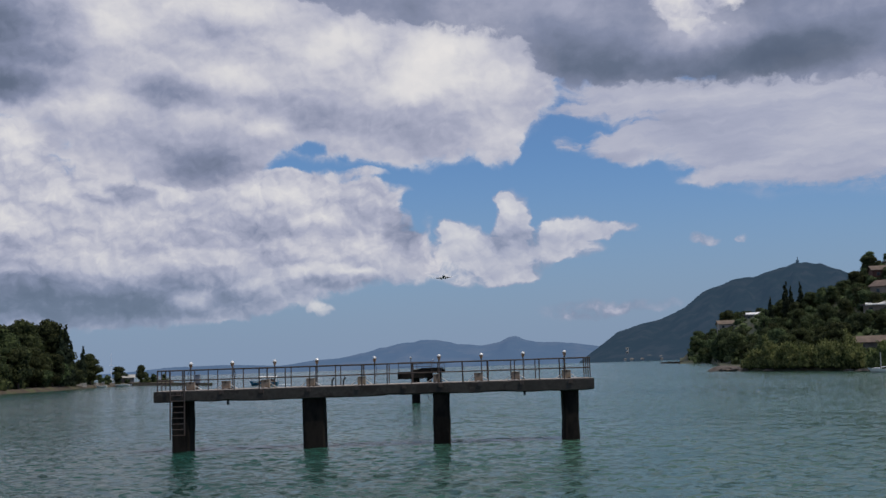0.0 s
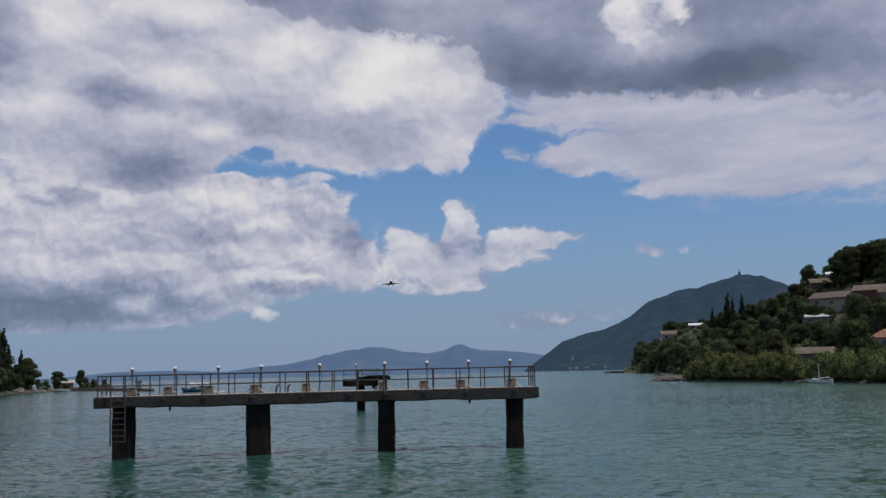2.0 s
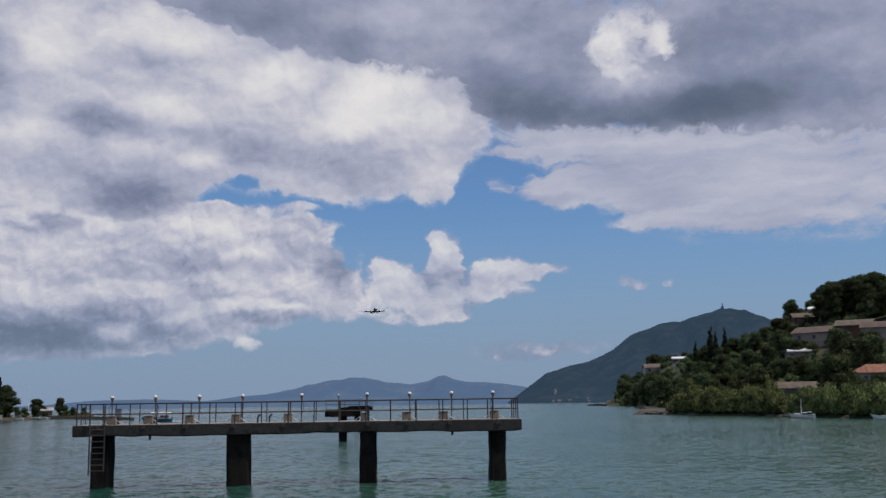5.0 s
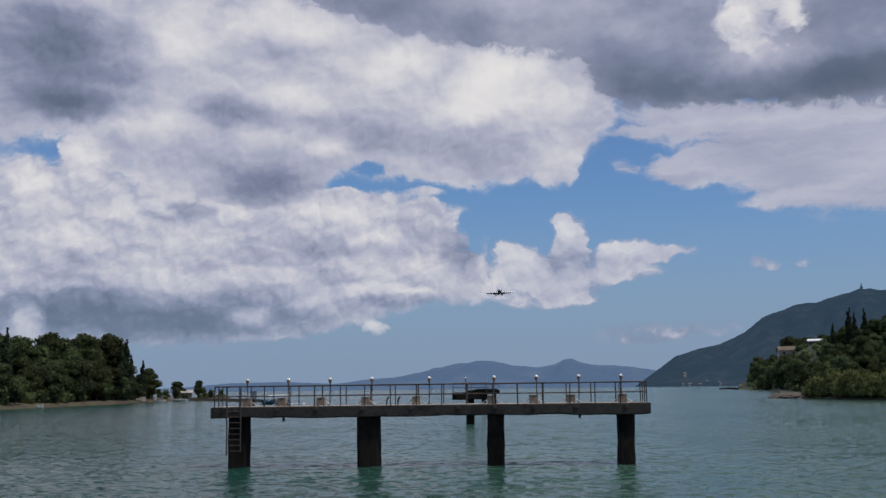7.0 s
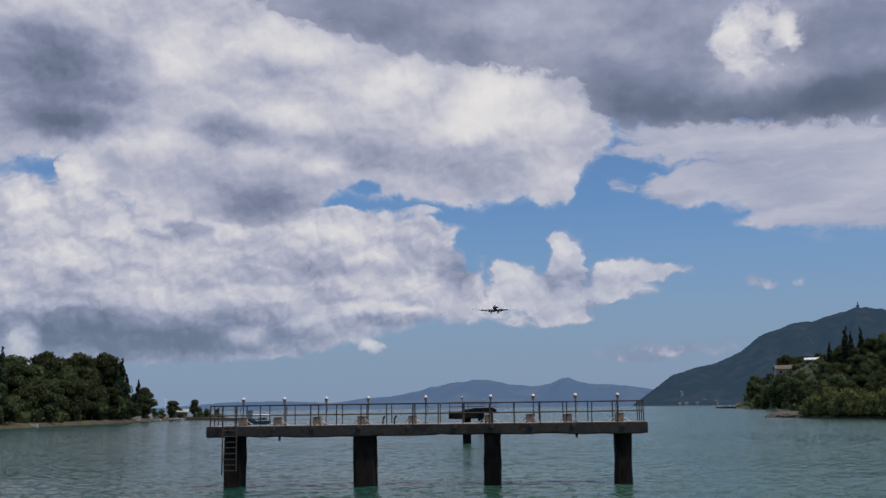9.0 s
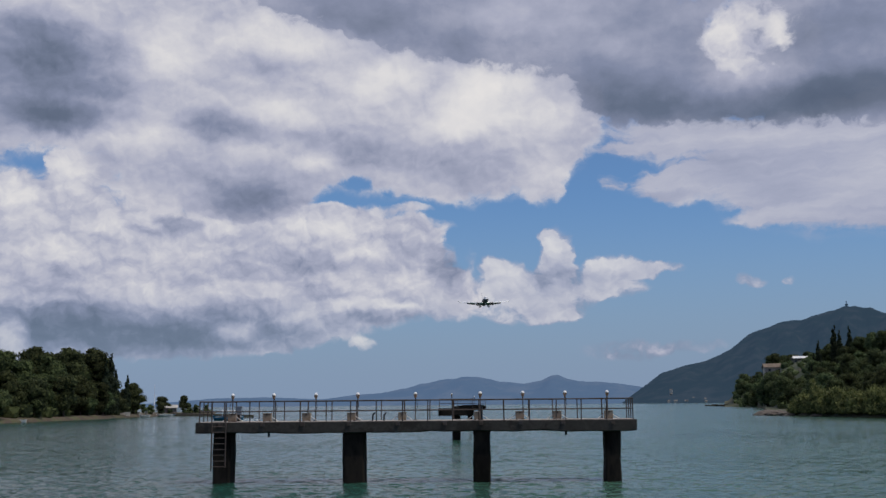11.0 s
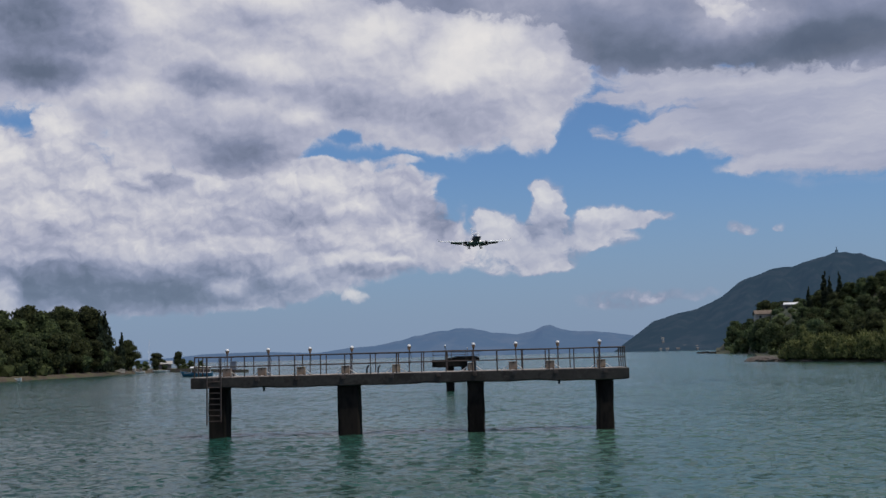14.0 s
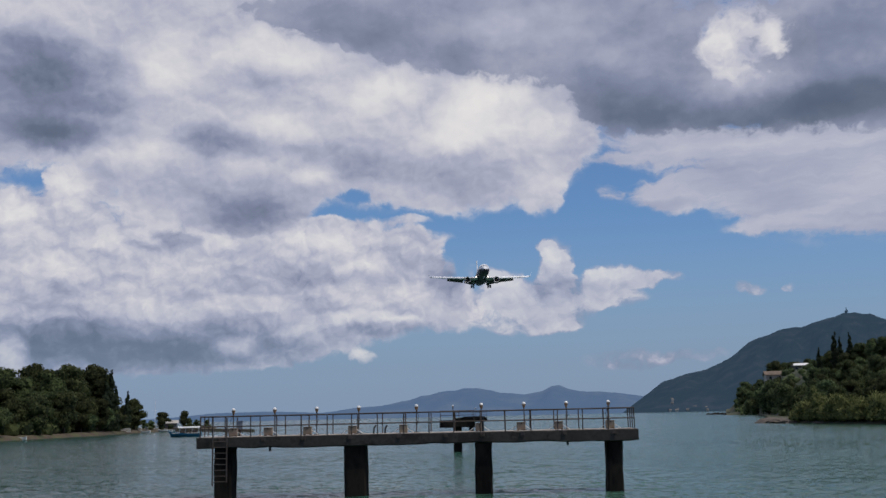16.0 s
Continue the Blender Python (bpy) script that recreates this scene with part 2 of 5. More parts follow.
def make_sky():
    world = bpy.data.worlds.new("sky")
    scene.world, world.use_nodes = world, True
    world.node_tree.nodes.clear()
    k = Nodes(world.node_tree)
    sky = k.t.nodes.new("ShaderNodeTexSky")
    sky.sky_type, sky.sun_disc = "NISHITA", False
    sky.sun_elevation, sky.sun_rotation = radians(SUN_EL), radians(SUN_AZ)
    sky.air_density, sky.dust_density, sky.ozone_density = SKY_AIR
    way = k.put("ShaderNodeTexCoord").outputs["Generated"]
    sep = k.put("ShaderNodeSeparateXYZ", i0=way)
    az = k.math("DEGREES", k.math("ARCTAN2", sep.outputs[0], sep.outputs[1]))
    el = k.math("DEGREES", k.math("ARCSINE", sep.outputs[2]))
    flat = k.put("ShaderNodeCombineXYZ", i0=az, i1=el, i2=0.0).outputs[0]

    def swirl(v, scale, amount, detail):
        n = k.put("ShaderNodeTexNoise", Vector=v, Scale=scale, Detail=detail, Roughness=0.55)
        return k.vec("ADD", v, k.vec("MULTIPLY_ADD", n.outputs["Color"], (2 * amount, 1.6 * amount, 0), (-amount, -0.8 * amount, 0)))

    # the outlines are broken up by swirls of three sizes
    p = swirl(swirl(flat, 0.3, 0.6, 2.0), 1.0, 0.5, 4.0)
    ragged = swirl(p, 3.0, 0.1, 2.0)

    def field(blobs, total, edge, at=p):
        for a, e, rx, ry, w in blobs:
            q = k.vec("MULTIPLY_ADD", at, (1 / rx, 1 / ry, 0), (-a / rx, -e / ry, 0))
            total = k.math("ADD", total, k.smooth(k.vec("LENGTH", q), edge, 1.4, w, 0.0))
        return total

    def bulges(at, scale, detail):
        """Rounded heads packed side by side, with smaller ones riding on them."""
        n = k.t.nodes.new("ShaderNodeTexVoronoi")
        n.voronoi_dimensions, n.feature, n.normalize = "2D", "F1", True
        for key, v in (("Vector", at), ("Scale", scale), ("Detail", detail), ("Roughness", 0.5), ("Lacunarity", 2.2)):
            k.set(n, key, v)
        return k.math("SUBTRACT", 0.5, n.outputs["Distance"])

    squat = k.vec("MULTIPLY", ragged, (1, 1.3, 1))
    heads = bulges(squat, 0.42, 3.0)
    # lit from the upper right
    relief = k.math("SUBTRACT", heads, bulges(k.vec("ADD", squat, (0.2, 0.42, 0)), 0.42, 3.0))
    fine = k.math("SUBTRACT", k.noise(k.vec("MULTIPLY", p, (1, 1.4, 1)), 0.9, 8.0, 0.62), 0.5)
    soft = k.math("SUBTRACT", k.noise(k.vec("MULTIPLY", flat, (0.8, 1.5, 1)), 0.3, 5.0, 0.5), 0.5)
    streak = k.math("SUBTRACT", k.noise(k.vec("MULTIPLY", p, (0.35, 2.2, 1)), 0.6, 6.0, 0.6), 0.5)

    def total(*terms):
        s = 0.0
        for value, amount in terms:
            s = k.math("MULTIPLY_ADD", value, amount, s)
        return s

    def layer(under, cover, tones, tone, edge, noises, shading, thick=1.0, rim=0.08):
        """Lays one sheet of cloud over what is behind it."""
        mass = field(cover, 0.0, 0.5)
        # the broken texture belongs to the cloud and its margin alone
        rough = k.math("MULTIPLY", total(*noises), k.smooth(mass, 0.08, 0.45))
        body = k.math("ADD", k.math("SUBTRACT", mass, 0.5), rough)
        alpha = k.math("MULTIPLY", k.smooth(body, -edge, edge), thick)
        v = k.math("ADD", field(tones, tone, 0.25), total(*shading))
        # thin margins are lit through
        v = k.math("ADD", v, k.smooth(body, 0.0, 0.4, rim, 0.0))
        return k.mix(alpha, under, scaled(k.ramp(v, CLOUD_RAMP)))

    def scaled(colour):
        s = k.vec("SCALE", colour)
        s.node.inputs["Scale"].default_value = 10.0
        return s

    out = k.mix(k.smooth(el, 0.0, 12.0, 0.96, 0.12), k.mix(1.0, sky.outputs[0], SKY_TINT, "MULTIPLY"), HAZE)
    out = layer(out, SHEET_COVER, SHEET_TONE, 0.58, 0.45, [(streak, 1.6), (fine, 1.5)], [(streak, 0.24), (soft, 0.1)], 0.93, 0.0)
    bank = layer(out, BANK_COVER, BANK_TONE + BANK_TONE_EAST, 0.58, 0.34, [(heads, 0.9), (fine, 1.5)], [(relief, 0.46), (heads, 0.2), (fine, 0.16), (soft, 0.1)], 0.97, 0.0)
    # low cloud fades into the haze
    out = k.mix(k.smooth(el, 1.0, 7.0, 0.6, 1.0), out, bank)
    out = layer(out, HEAP_COVER, HEAP_TONE, 0.62, 0.42, [(heads, 0.8), (fine, 1.6)], [(relief, 0.4), (heads, 0.14), (fine, 0.14)], 0.88, -0.12)
    out = layer(out, UPPER_COVER, UPPER_TONE + UPPER_TONE_LOW, 0.63, 0.42, [(heads, 0.8), (fine, 2.0), (soft, 0.4)], [(relief, 0.26), (fine, 0.12), (soft, 0.4)], 0.98, 0.06)
    out = layer(out, LIT_COVER, LIT_TONE, 0.67, 0.5, [(heads, 0.9), (fine, 1.6)], [(relief, 0.5), (heads, 0.14), (fine, 0.24)], 1.0, -0.1)
    out = layer(out, PALL_COVER, PALL_TONE, 0.455, 0.5, [(fine, 2.2), (heads, 0.6)], [(soft, 0.3), (fine, 0.1), (relief, 0.08)], 0.97, 0.12)
    # beyond the bay the broken cloud goes on all round and overhead
    broad = k.noise(k.vec("MULTIPLY", flat, (0.5, 1, 1)), 0.09, 6.0, 0.6)
    aside = k.math("MAXIMUM", k.smooth(k.math("ABSOLUTE", az), 29, 36), k.smooth(el, 22.5, 29))
    cover = k.math("MULTIPLY", k.smooth(broad, 0.42, 0.56), k.smooth(el, 2.0, 7.0))
    rest = k.mix(cover, k.mix(k.smooth(el, 0.0, 12.0, 0.96, 0.12), k.mix(1.0, sky.outputs[0], SKY_TINT, "MULTIPLY"), HAZE),
                 scaled(k.ramp(total((1.0, 0.58), (soft, 0.6), (fine, 0.2)), CLOUD_RAMP)))
    out = k.mix(aside, out, rest)
    back = k.put("ShaderNodeBackground", Color=out, Strength=0.1)
    k.t.links.new(back.outputs[0], k.put("ShaderNodeOutputWorld").inputs[0])


SKY_AIR = (1.0, 0.6, 1.5)
SKY_TINT = (0.48, 0.71, 0.98)
HAZE = (2.22, 3.0, 4.35)
CLOUD_RAMP = [(0.0, (0.085, 0.11, 0.165)), (0.22, (0.125, 0.155, 0.225)), (0.39, (0.225, 0.255, 0.365)), (0.55, (0.395, 0.412, 0.525)), (0.69, (0.57, 0.57, 0.635)), (0.8, (0.69, 0.68, 0.7)), (1.0, (0.82, 0.79, 0.77))]
make_sky()

# ---- materials ----


def material(name, colour, rough=0.8, metal=0.0, vary=0.25, scale=1.0, second=None, bump=0.0, spec=0.5, per_object=0.0, streak=(1, 1, 1)):
    """A surface with grain and stains at two sizes (scale: stains per metre)."""
    m = bpy.data.materials.new(name)
    m.use_nodes = True
    m.node_tree.nodes.clear()
    k = Nodes(m.node_tree)
    at = k.vec("MULTIPLY", k.put("ShaderNodeTexCoord").outputs["Object"], streak)
    large = k.noise(at, scale, 4.0, 0.6)
    grain = k.noise(at, scale * 9.0, 3.0, 0.6)
    dark = tuple(c * (1 - vary) for c in colour)
    light = tuple(min(1.0, c * (1 + vary)) for c in colour)
    c = k.mix(k.smooth(large, 0.3, 0.7), dark, light)
    if second:
        c = k.mix(k.smooth(k.math("MULTIPLY_ADD", grain, 0.3, large), 0.58, 0.78), c, second)
    c = k.mix(k.math("MULTIPLY", grain, 0.35), c, k.mix(1.0, c, (0.55, 0.55, 0.55), "MULTIPLY"))
    if per_object:
        r = k.put("ShaderNodeObjectInfo").outputs["Random"]
        v = k.math("MULTIPLY_ADD", r, per_object, 1 - per_object / 2)
        h = k.put("ShaderNodeHueSaturation", Hue=k.math("MULTIPLY_ADD", r, 0.03, 0.485), Saturation=1.0, Value=v, Fac=1.0, Color=c)
        c = h.outputs[0]
    b = k.put("ShaderNodeBsdfPrincipled", Base_Color=c, Metallic=metal)
    b.inputs["Specular IOR Level"].default_value = spec
    k.set(b, "Roughness", k.math("MULTIPLY_ADD", large, 0.2, rough - 0.1, clamp=True))
    if bump:
        n = k.put("ShaderNodeBump", Strength=0.7, Distance=bump, Height=k.math("MULTIPLY_ADD", grain, 0.5, large))
        k.set(b, "Normal", n.outputs[0])
    k.t.links.new(b.outputs[0], k.put("ShaderNodeOutputMaterial").inputs[0])
    return m


def leaf_material(name, dark, light, per_object=0.3):
    """Foliage: each clump has its own green, and lets some light through."""
    m = bpy.data.materials.new(name)
    m.use_nodes = True
    m.node_tree.nodes.clear()
    k = Nodes(m.node_tree)
    isle = k.put("ShaderNodeNewGeometry").outputs["Random Per Island"]
    at = k.put("ShaderNodeTexCoord").outputs["Object"]
    mottled = k.math("MULTIPLY_ADD", k.noise(at, 0.5, 3.0), 0.8, k.math("MULTIPLY_ADD", isle, 0.6, -0.2))
    c = k.mix(k.smooth(mottled, 0.2, 0.85), dark, light)
    r = k.put("ShaderNodeObjectInfo").outputs["Random"]
    h = k.put("ShaderNodeHueSaturation", Hue=k.math("MULTIPLY_ADD", r, 0.04, 0.48), Saturation=1.0,
              Value=k.math("MULTIPLY_ADD", r, per_object, 1 - per_object / 2), Fac=1.0, Color=c)
    b = k.put("ShaderNodeBsdfPrincipled", Base_Color=h.outputs[0], Roughness=0.75)
    b.inputs["Specular IOR Level"].default_value = 0.1
    tr = k.put("ShaderNodeBsdfTranslucent", Color=h.outputs[0])
    s = k.put("ShaderNodeMixShader", i0=0.34, i1=b.outputs[0], i2=tr.outputs[0])
    k.t.links.new(s.outputs[0], k.put("ShaderNodeOutputMaterial").inputs[0])
    return m


def haze_glow_material(name, colour, second, haze_glow, scale):
    """Far land, miles off; the bright haze before it is an added surface glow."""
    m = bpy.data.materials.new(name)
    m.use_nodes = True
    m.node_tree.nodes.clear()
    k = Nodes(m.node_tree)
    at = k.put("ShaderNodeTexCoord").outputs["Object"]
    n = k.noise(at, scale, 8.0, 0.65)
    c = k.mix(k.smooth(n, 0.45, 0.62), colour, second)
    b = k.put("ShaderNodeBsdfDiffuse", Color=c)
    e = k.put("ShaderNodeEmission", Color=(*haze_glow, 1), Strength=1.0)
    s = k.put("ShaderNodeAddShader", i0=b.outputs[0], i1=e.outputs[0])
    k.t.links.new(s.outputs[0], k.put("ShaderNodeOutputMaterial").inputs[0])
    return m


def water_material():
    m = bpy.data.materials.new("sea_water")
    m.use_nodes = True
    m.node_tree.nodes.clear()
    k = Nodes(m.node_tree)
    at = k.put("ShaderNodeTexCoord").outputs["Object"]
    sep = k.put("ShaderNodeSeparateXYZ", i0=at)
    wind = k.noise(k.vec("MULTIPLY", at, (0.35, 1.0, 1)), 0.018, 5.0, 0.6)
    bed = k.noise(k.vec("MULTIPLY", at, (0.5, 1.0, 1)), 0.03, 4.0, 0.55)
    deep, shoal = WATER_DEEP, WATER_SHOAL
    # sandy shallows lie off the eastern bank, darker weed beds to the west
    side = k.math("MULTIPLY_ADD", k.math("DIVIDE", sep.outputs[0], k.math("ADD", k.math("ABSOLUTE", sep.outputs[1]), 30.0)), 1.7, 0.1)
    c = k.mix(k.smooth(k.math("ADD", bed, side), 0.25, 0.95), deep, shoal)
    gust = k.smooth(wind, 0.36, 0.64, 0.8, 1.15)
    # the eastern hill shelters the water below it
    lee = k.smooth(k.math("DIVIDE", sep.outputs[0], k.math("ADD", k.math("ABSOLUTE", sep.outputs[1]), 1.0)), 0.02, 0.3, 1.0, 0.55)
    gust = k.math("MULTIPLY", gust, lee)
    tilt = None
    for scale, amount in WAVES:
        n = k.put("ShaderNodeTexNoise", Vector=k.vec("MULTIPLY", at, (0.75, 1.0, 1)), Scale=scale, Detail=3.0, Roughness=0.6)
        v = k.vec("MULTIPLY_ADD", n.outputs["Color"], (amount * 0.6, amount, 0), (-amount * 0.3, -amount * 0.5, 0))
        tilt = v if tilt is None else k.vec("ADD", tilt, v)
    tilt = k.vec("MULTIPLY", tilt, k.put("ShaderNodeCombineXYZ", i0=gust, i1=gust, i2=0.0).outputs[0])
    normal = k.vec("NORMALIZE", k.vec("ADD", tilt, (0, 0, 1)))
    b = k.put("ShaderNodeBsdfPrincipled", Base_Color=c, Roughness=k.smooth(wind, 0.35, 0.65, 0.1, 0.16), IOR=1.33, Normal=normal)
    b.inputs["Specular IOR Level"].default_value = 0.13
    k.t.links.new(b.outputs[0], k.put("ShaderNodeOutputMaterial").inputs[0])
    return m


WATER_DEEP, WATER_SHOAL = (0.013, 0.054, 0.042), (0.045, 0.096, 0.07)
# waves per metre and their slope
WAVES = [(5.0, 1.1), (2.2, 1.7), (0.8, 0.6)]
WATER = water_material()
# stained slab concrete, its colour darkened further for the shade on its face
CONCRETE = material("weathered_shaded_concrete", (0.066, 0.061, 0.055), 0.9, vary=0.4, scale=0.7, second=(0.04, 0.036, 0.032), bump=0.02, spec=0.1)
# the slab's concrete again, paled for the sunlight on its top
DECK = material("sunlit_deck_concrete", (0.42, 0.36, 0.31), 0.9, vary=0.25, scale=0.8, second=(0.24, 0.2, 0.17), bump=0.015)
# algae-dark concrete; the shade of the backlit faces is in the colour too
PILE = material("algae_shade_dark_concrete", (0.013, 0.012, 0.011), 0.85, vary=0.5, scale=0.9, second=(0.026, 0.022, 0.018), bump=0.03, spec=0.06, streak=(1, 1, 0.35))
RUST = material("rusted_steel", (0.085, 0.06, 0.048), 0.75, metal=0.2, vary=0.4, scale=3.0, second=(0.05, 0.045, 0.045))
DARK_STEEL = material("dark_painted_steel", (0.035, 0.04, 0.045), 0.6, metal=0.3, vary=0.3, scale=3.0)
BOXTAN = material("faded_box_paint", (0.25, 0.205, 0.16), 0.75, vary=0.2, scale=2.5, second=(0.22, 0.16, 0.11), per_object=0.25)
PALE = material("pale_plastic", (0.55, 0.53, 0.5), 0.6, vary=0.1, scale=3.0)
BLUEGREY = material("blue_grey_paint", (0.16, 0.19, 0.23), 0.6, vary=0.15, scale=3.0)
GLOBE = material("lamp_glass", (0.88, 0.86, 0.82), 0.12, vary=0.06, scale=4.0, spec=0.8)
LAMP_BASE = material("lamp_holder_bronze", (0.3, 0.19, 0.12), 0.45, metal=0.4, vary=0.2, scale=4.0)
BARK = material("bark", (0.1, 0.08, 0.06), 0.95, vary=0.4, scale=2.0, bump=0.03)
SOIL = material("shore_soil", (0.085, 0.06, 0.042), 0.95, vary=0.35, scale=0.2, second=(0.08, 0.08, 0.035), bump=0.1)
SCRUB = material("scrub_ground", (0.04, 0.055, 0.022), 0.95, vary=0.4, scale=0.08, second=(0.08, 0.07, 0.035), bump=0.2)
ROCK = material("shore_rock", (0.12, 0.095, 0.075), 0.9, vary=0.4, scale=0.5, second=(0.09, 0.08, 0.07), bump=0.12)
PINE = leaf_material("pine_needles", (0.021, 0.03, 0.014), (0.088, 0.102, 0.04), 0.7)
OAK = leaf_material("broad_leaves", (0.034, 0.05, 0.025), (0.115, 0.138, 0.058), 0.8)
CYPRESS = leaf_material("cypress_leaves", (0.018, 0.028, 0.018), (0.042, 0.056, 0.03))
CANE = leaf_material("cane_leaves", (0.072, 0.1, 0.038), (0.25, 0.275, 0.105))
WALLPAINT = material("house_plaster", (0.42, 0.39, 0.35), 0.85, vary=0.12, scale=0.5, per_object=0.5)
WALLGREY = material("grey_plaster", (0.15, 0.14, 0.13), 0.9, vary=0.2, scale=0.5)
WALLTAN = material("tan_plaster", (0.3, 0.25, 0.21), 0.9, vary=0.2, scale=0.5)
TILES = material("weathered_clay_roof", (0.13, 0.09, 0.068), 0.85, vary=0.3, scale=0.7, per_object=0.3)
ORANGE = material("orange_clay_roof", (0.27, 0.12, 0.07), 0.85, vary=0.25, scale=0.7)
BRICKRED = material("red_brown_plaster", (0.12, 0.055, 0.04), 0.9, vary=0.25, scale=0.5)
WHITEROOF = material("white_sheet_roof", (0.8, 0.78, 0.75), 0.6, vary=0.08, scale=0.5)
PANE = material("window_glass", (0.03, 0.04, 0.05), 0.08, vary=0.1, scale=1.0)
# third colour: blue haze emitted by the far land itself
FARHILL = haze_glow_material("ridge_haze_glow", (0.03, 0.045, 0.05), (0.05, 0.06, 0.06), (0.058, 0.098, 0.19), 0.006)
NEARHILL = haze_glow_material("wooded_mountain_haze_glow", (0.006, 0.009, 0.009), (0.017, 0.018, 0.018), (0.024, 0.044, 0.072), 0.012)
PAINTW = material("aircraft_white", (0.8, 0.8, 0.81), 0.3, vary=0.03, scale=0.5)
PAINTD = material("aircraft_dark_belly", (0.07, 0.06, 0.075), 0.5, vary=0.1, scale=0.5, spec=0.25)
WINGMETAL = material("wing_light_grey", (0.86, 0.83, 0.82), 0.35, metal=0.0, vary=0.05, scale=0.4)
FLAPGREY = material("flap_grey", (0.11, 0.085, 0.085), 0.5, vary=0.1, scale=0.4)
SLATMETAL = material("pale_slat_paint", (0.88, 0.88, 0.88), 0.3, metal=0.0, vary=0.03, scale=0.5)
BLACK = material("black_rubber", (0.02, 0.02, 0.02), 0.7, vary=0.2, scale=2.0)
HULLBLUE = material("hull_blue_paint", (0.025, 0.14, 0.24), 0.45, vary=0.15, scale=0.6)
HULLWHITE = material("boat_white_paint", (0.7, 0.7, 0.68), 0.5, vary=0.1, scale=0.6)
FOAM = material("foam", (0.75, 0.78, 0.78), 0.9, vary=0.1, scale=2.0)
WOOD = material("boat_wood", (0.2, 0.11, 0.06), 0.7, vary=0.3, scale=2.0)

LIGHTGLOW = bpy.data.materials.new("landing_light_glow")
LIGHTGLOW.use_nodes = True
LIGHTGLOW.node_tree.nodes["Principled BSDF"].inputs["Emission Color"].default_value = (1, 0.93, 0.85, 1)
LIGHTGLOW.node_tree.nodes["Principled BSDF"].inputs["Emission Strength"].default_value = 2.5


# ---- small builders ----


def part(name, bm, mat, parent=None, label="", smooth=False):
    """Links a bmesh, or (points, faces), as one mesh object."""
    me = bpy.data.meshes.new(name)
    if isinstance(bm, tuple):
        me.from_pydata(*[list(map(tuple, a)) if i == 0 else [tuple(f) for f in a] for i, a in enumerate((bm[0], [], bm[1]))])
    else:
        bm.to_mesh(me)
        bm.free()
    me.materials.append(mat)
    if smooth:
        me.shade_smooth()
    ob = new(name, me)
    ob.parent = parent
    return tagged(ob, label) if label else ob


def thing(name, label, category, m=None, group="", kind=""):
    ob = new(name)
    ob.empty_display_size = 0.2
    if m is not None:
        ob.matrix_world = m
    return tagged(ob, label, category, group, kind)


def box(bm, x0, x1, y0, y1, z0, z1, bevel=0.0):
    r = bmesh.ops.create_cube(bm, size=1, matrix=Matrix.LocRotScale(((x0 + x1) / 2, (y0 + y1) / 2, (z0 + z1) / 2), None, (x1 - x0, y1 - y0, z1 - z0)))
    if bevel:
        edges = list({e for v in r["verts"] for e in v.link_edges})
        bmesh.ops.bevel(bm, geom=edges, offset=bevel, segments=2, affect="EDGES", profile=0.5)
    return bm


def boxed(*a, **k):
    return box(bmesh.new(), *a, **k)


def rod(bm, a, b, r0, r1=None, n=8):
    a, b = Vector(a), Vector(b)
    m = Matrix.Translation((a + b) / 2) @ (b - a).to_track_quat("Z", "Y").to_matrix().to_4x4()
    bmesh.ops.create_cone(bm, cap_ends=True, segments=n, radius1=r0, radius2=r0 if r1 is None else r1, depth=(b - a).length, matrix=m)
    return bm


def rodded(*a, **k):
    return rod(bmesh.new(), *a, **k)


def ball(bm, c, r, n=12, squash=1.0):
    bmesh.ops.create_uvsphere(bm, u_segments=n, v_segments=max(6, n * 2 // 3), radius=r, matrix=Matrix.LocRotScale(c, None, (1, 1, squash)))
    return bm


def loft(rings, caps=True):
    """Skins a row of equal rings of points."""
    bm = bmesh.new()
    vs = [[bm.verts.new(p) for p in ring] for ring in rings]
    n = len(rings[0])
    for a, b in zip(vs, vs[1:]):
        for i in range(n):
            bm.faces.new((a[i], a[(i + 1) % n], b[(i + 1) % n], b[i]))
    if caps:
        bm.faces.new(list(reversed(vs[0])))
        bm.faces.new(vs[-1])
    bmesh.ops.recalc_face_normals(bm, faces=bm.faces)
    return bm


def fbm(x, y, z=0.0, octaves=5):
    return noise.fractal(Vector((x, y, z)), 1.0, 2.0, octaves)


# ---- sea and distant land ----


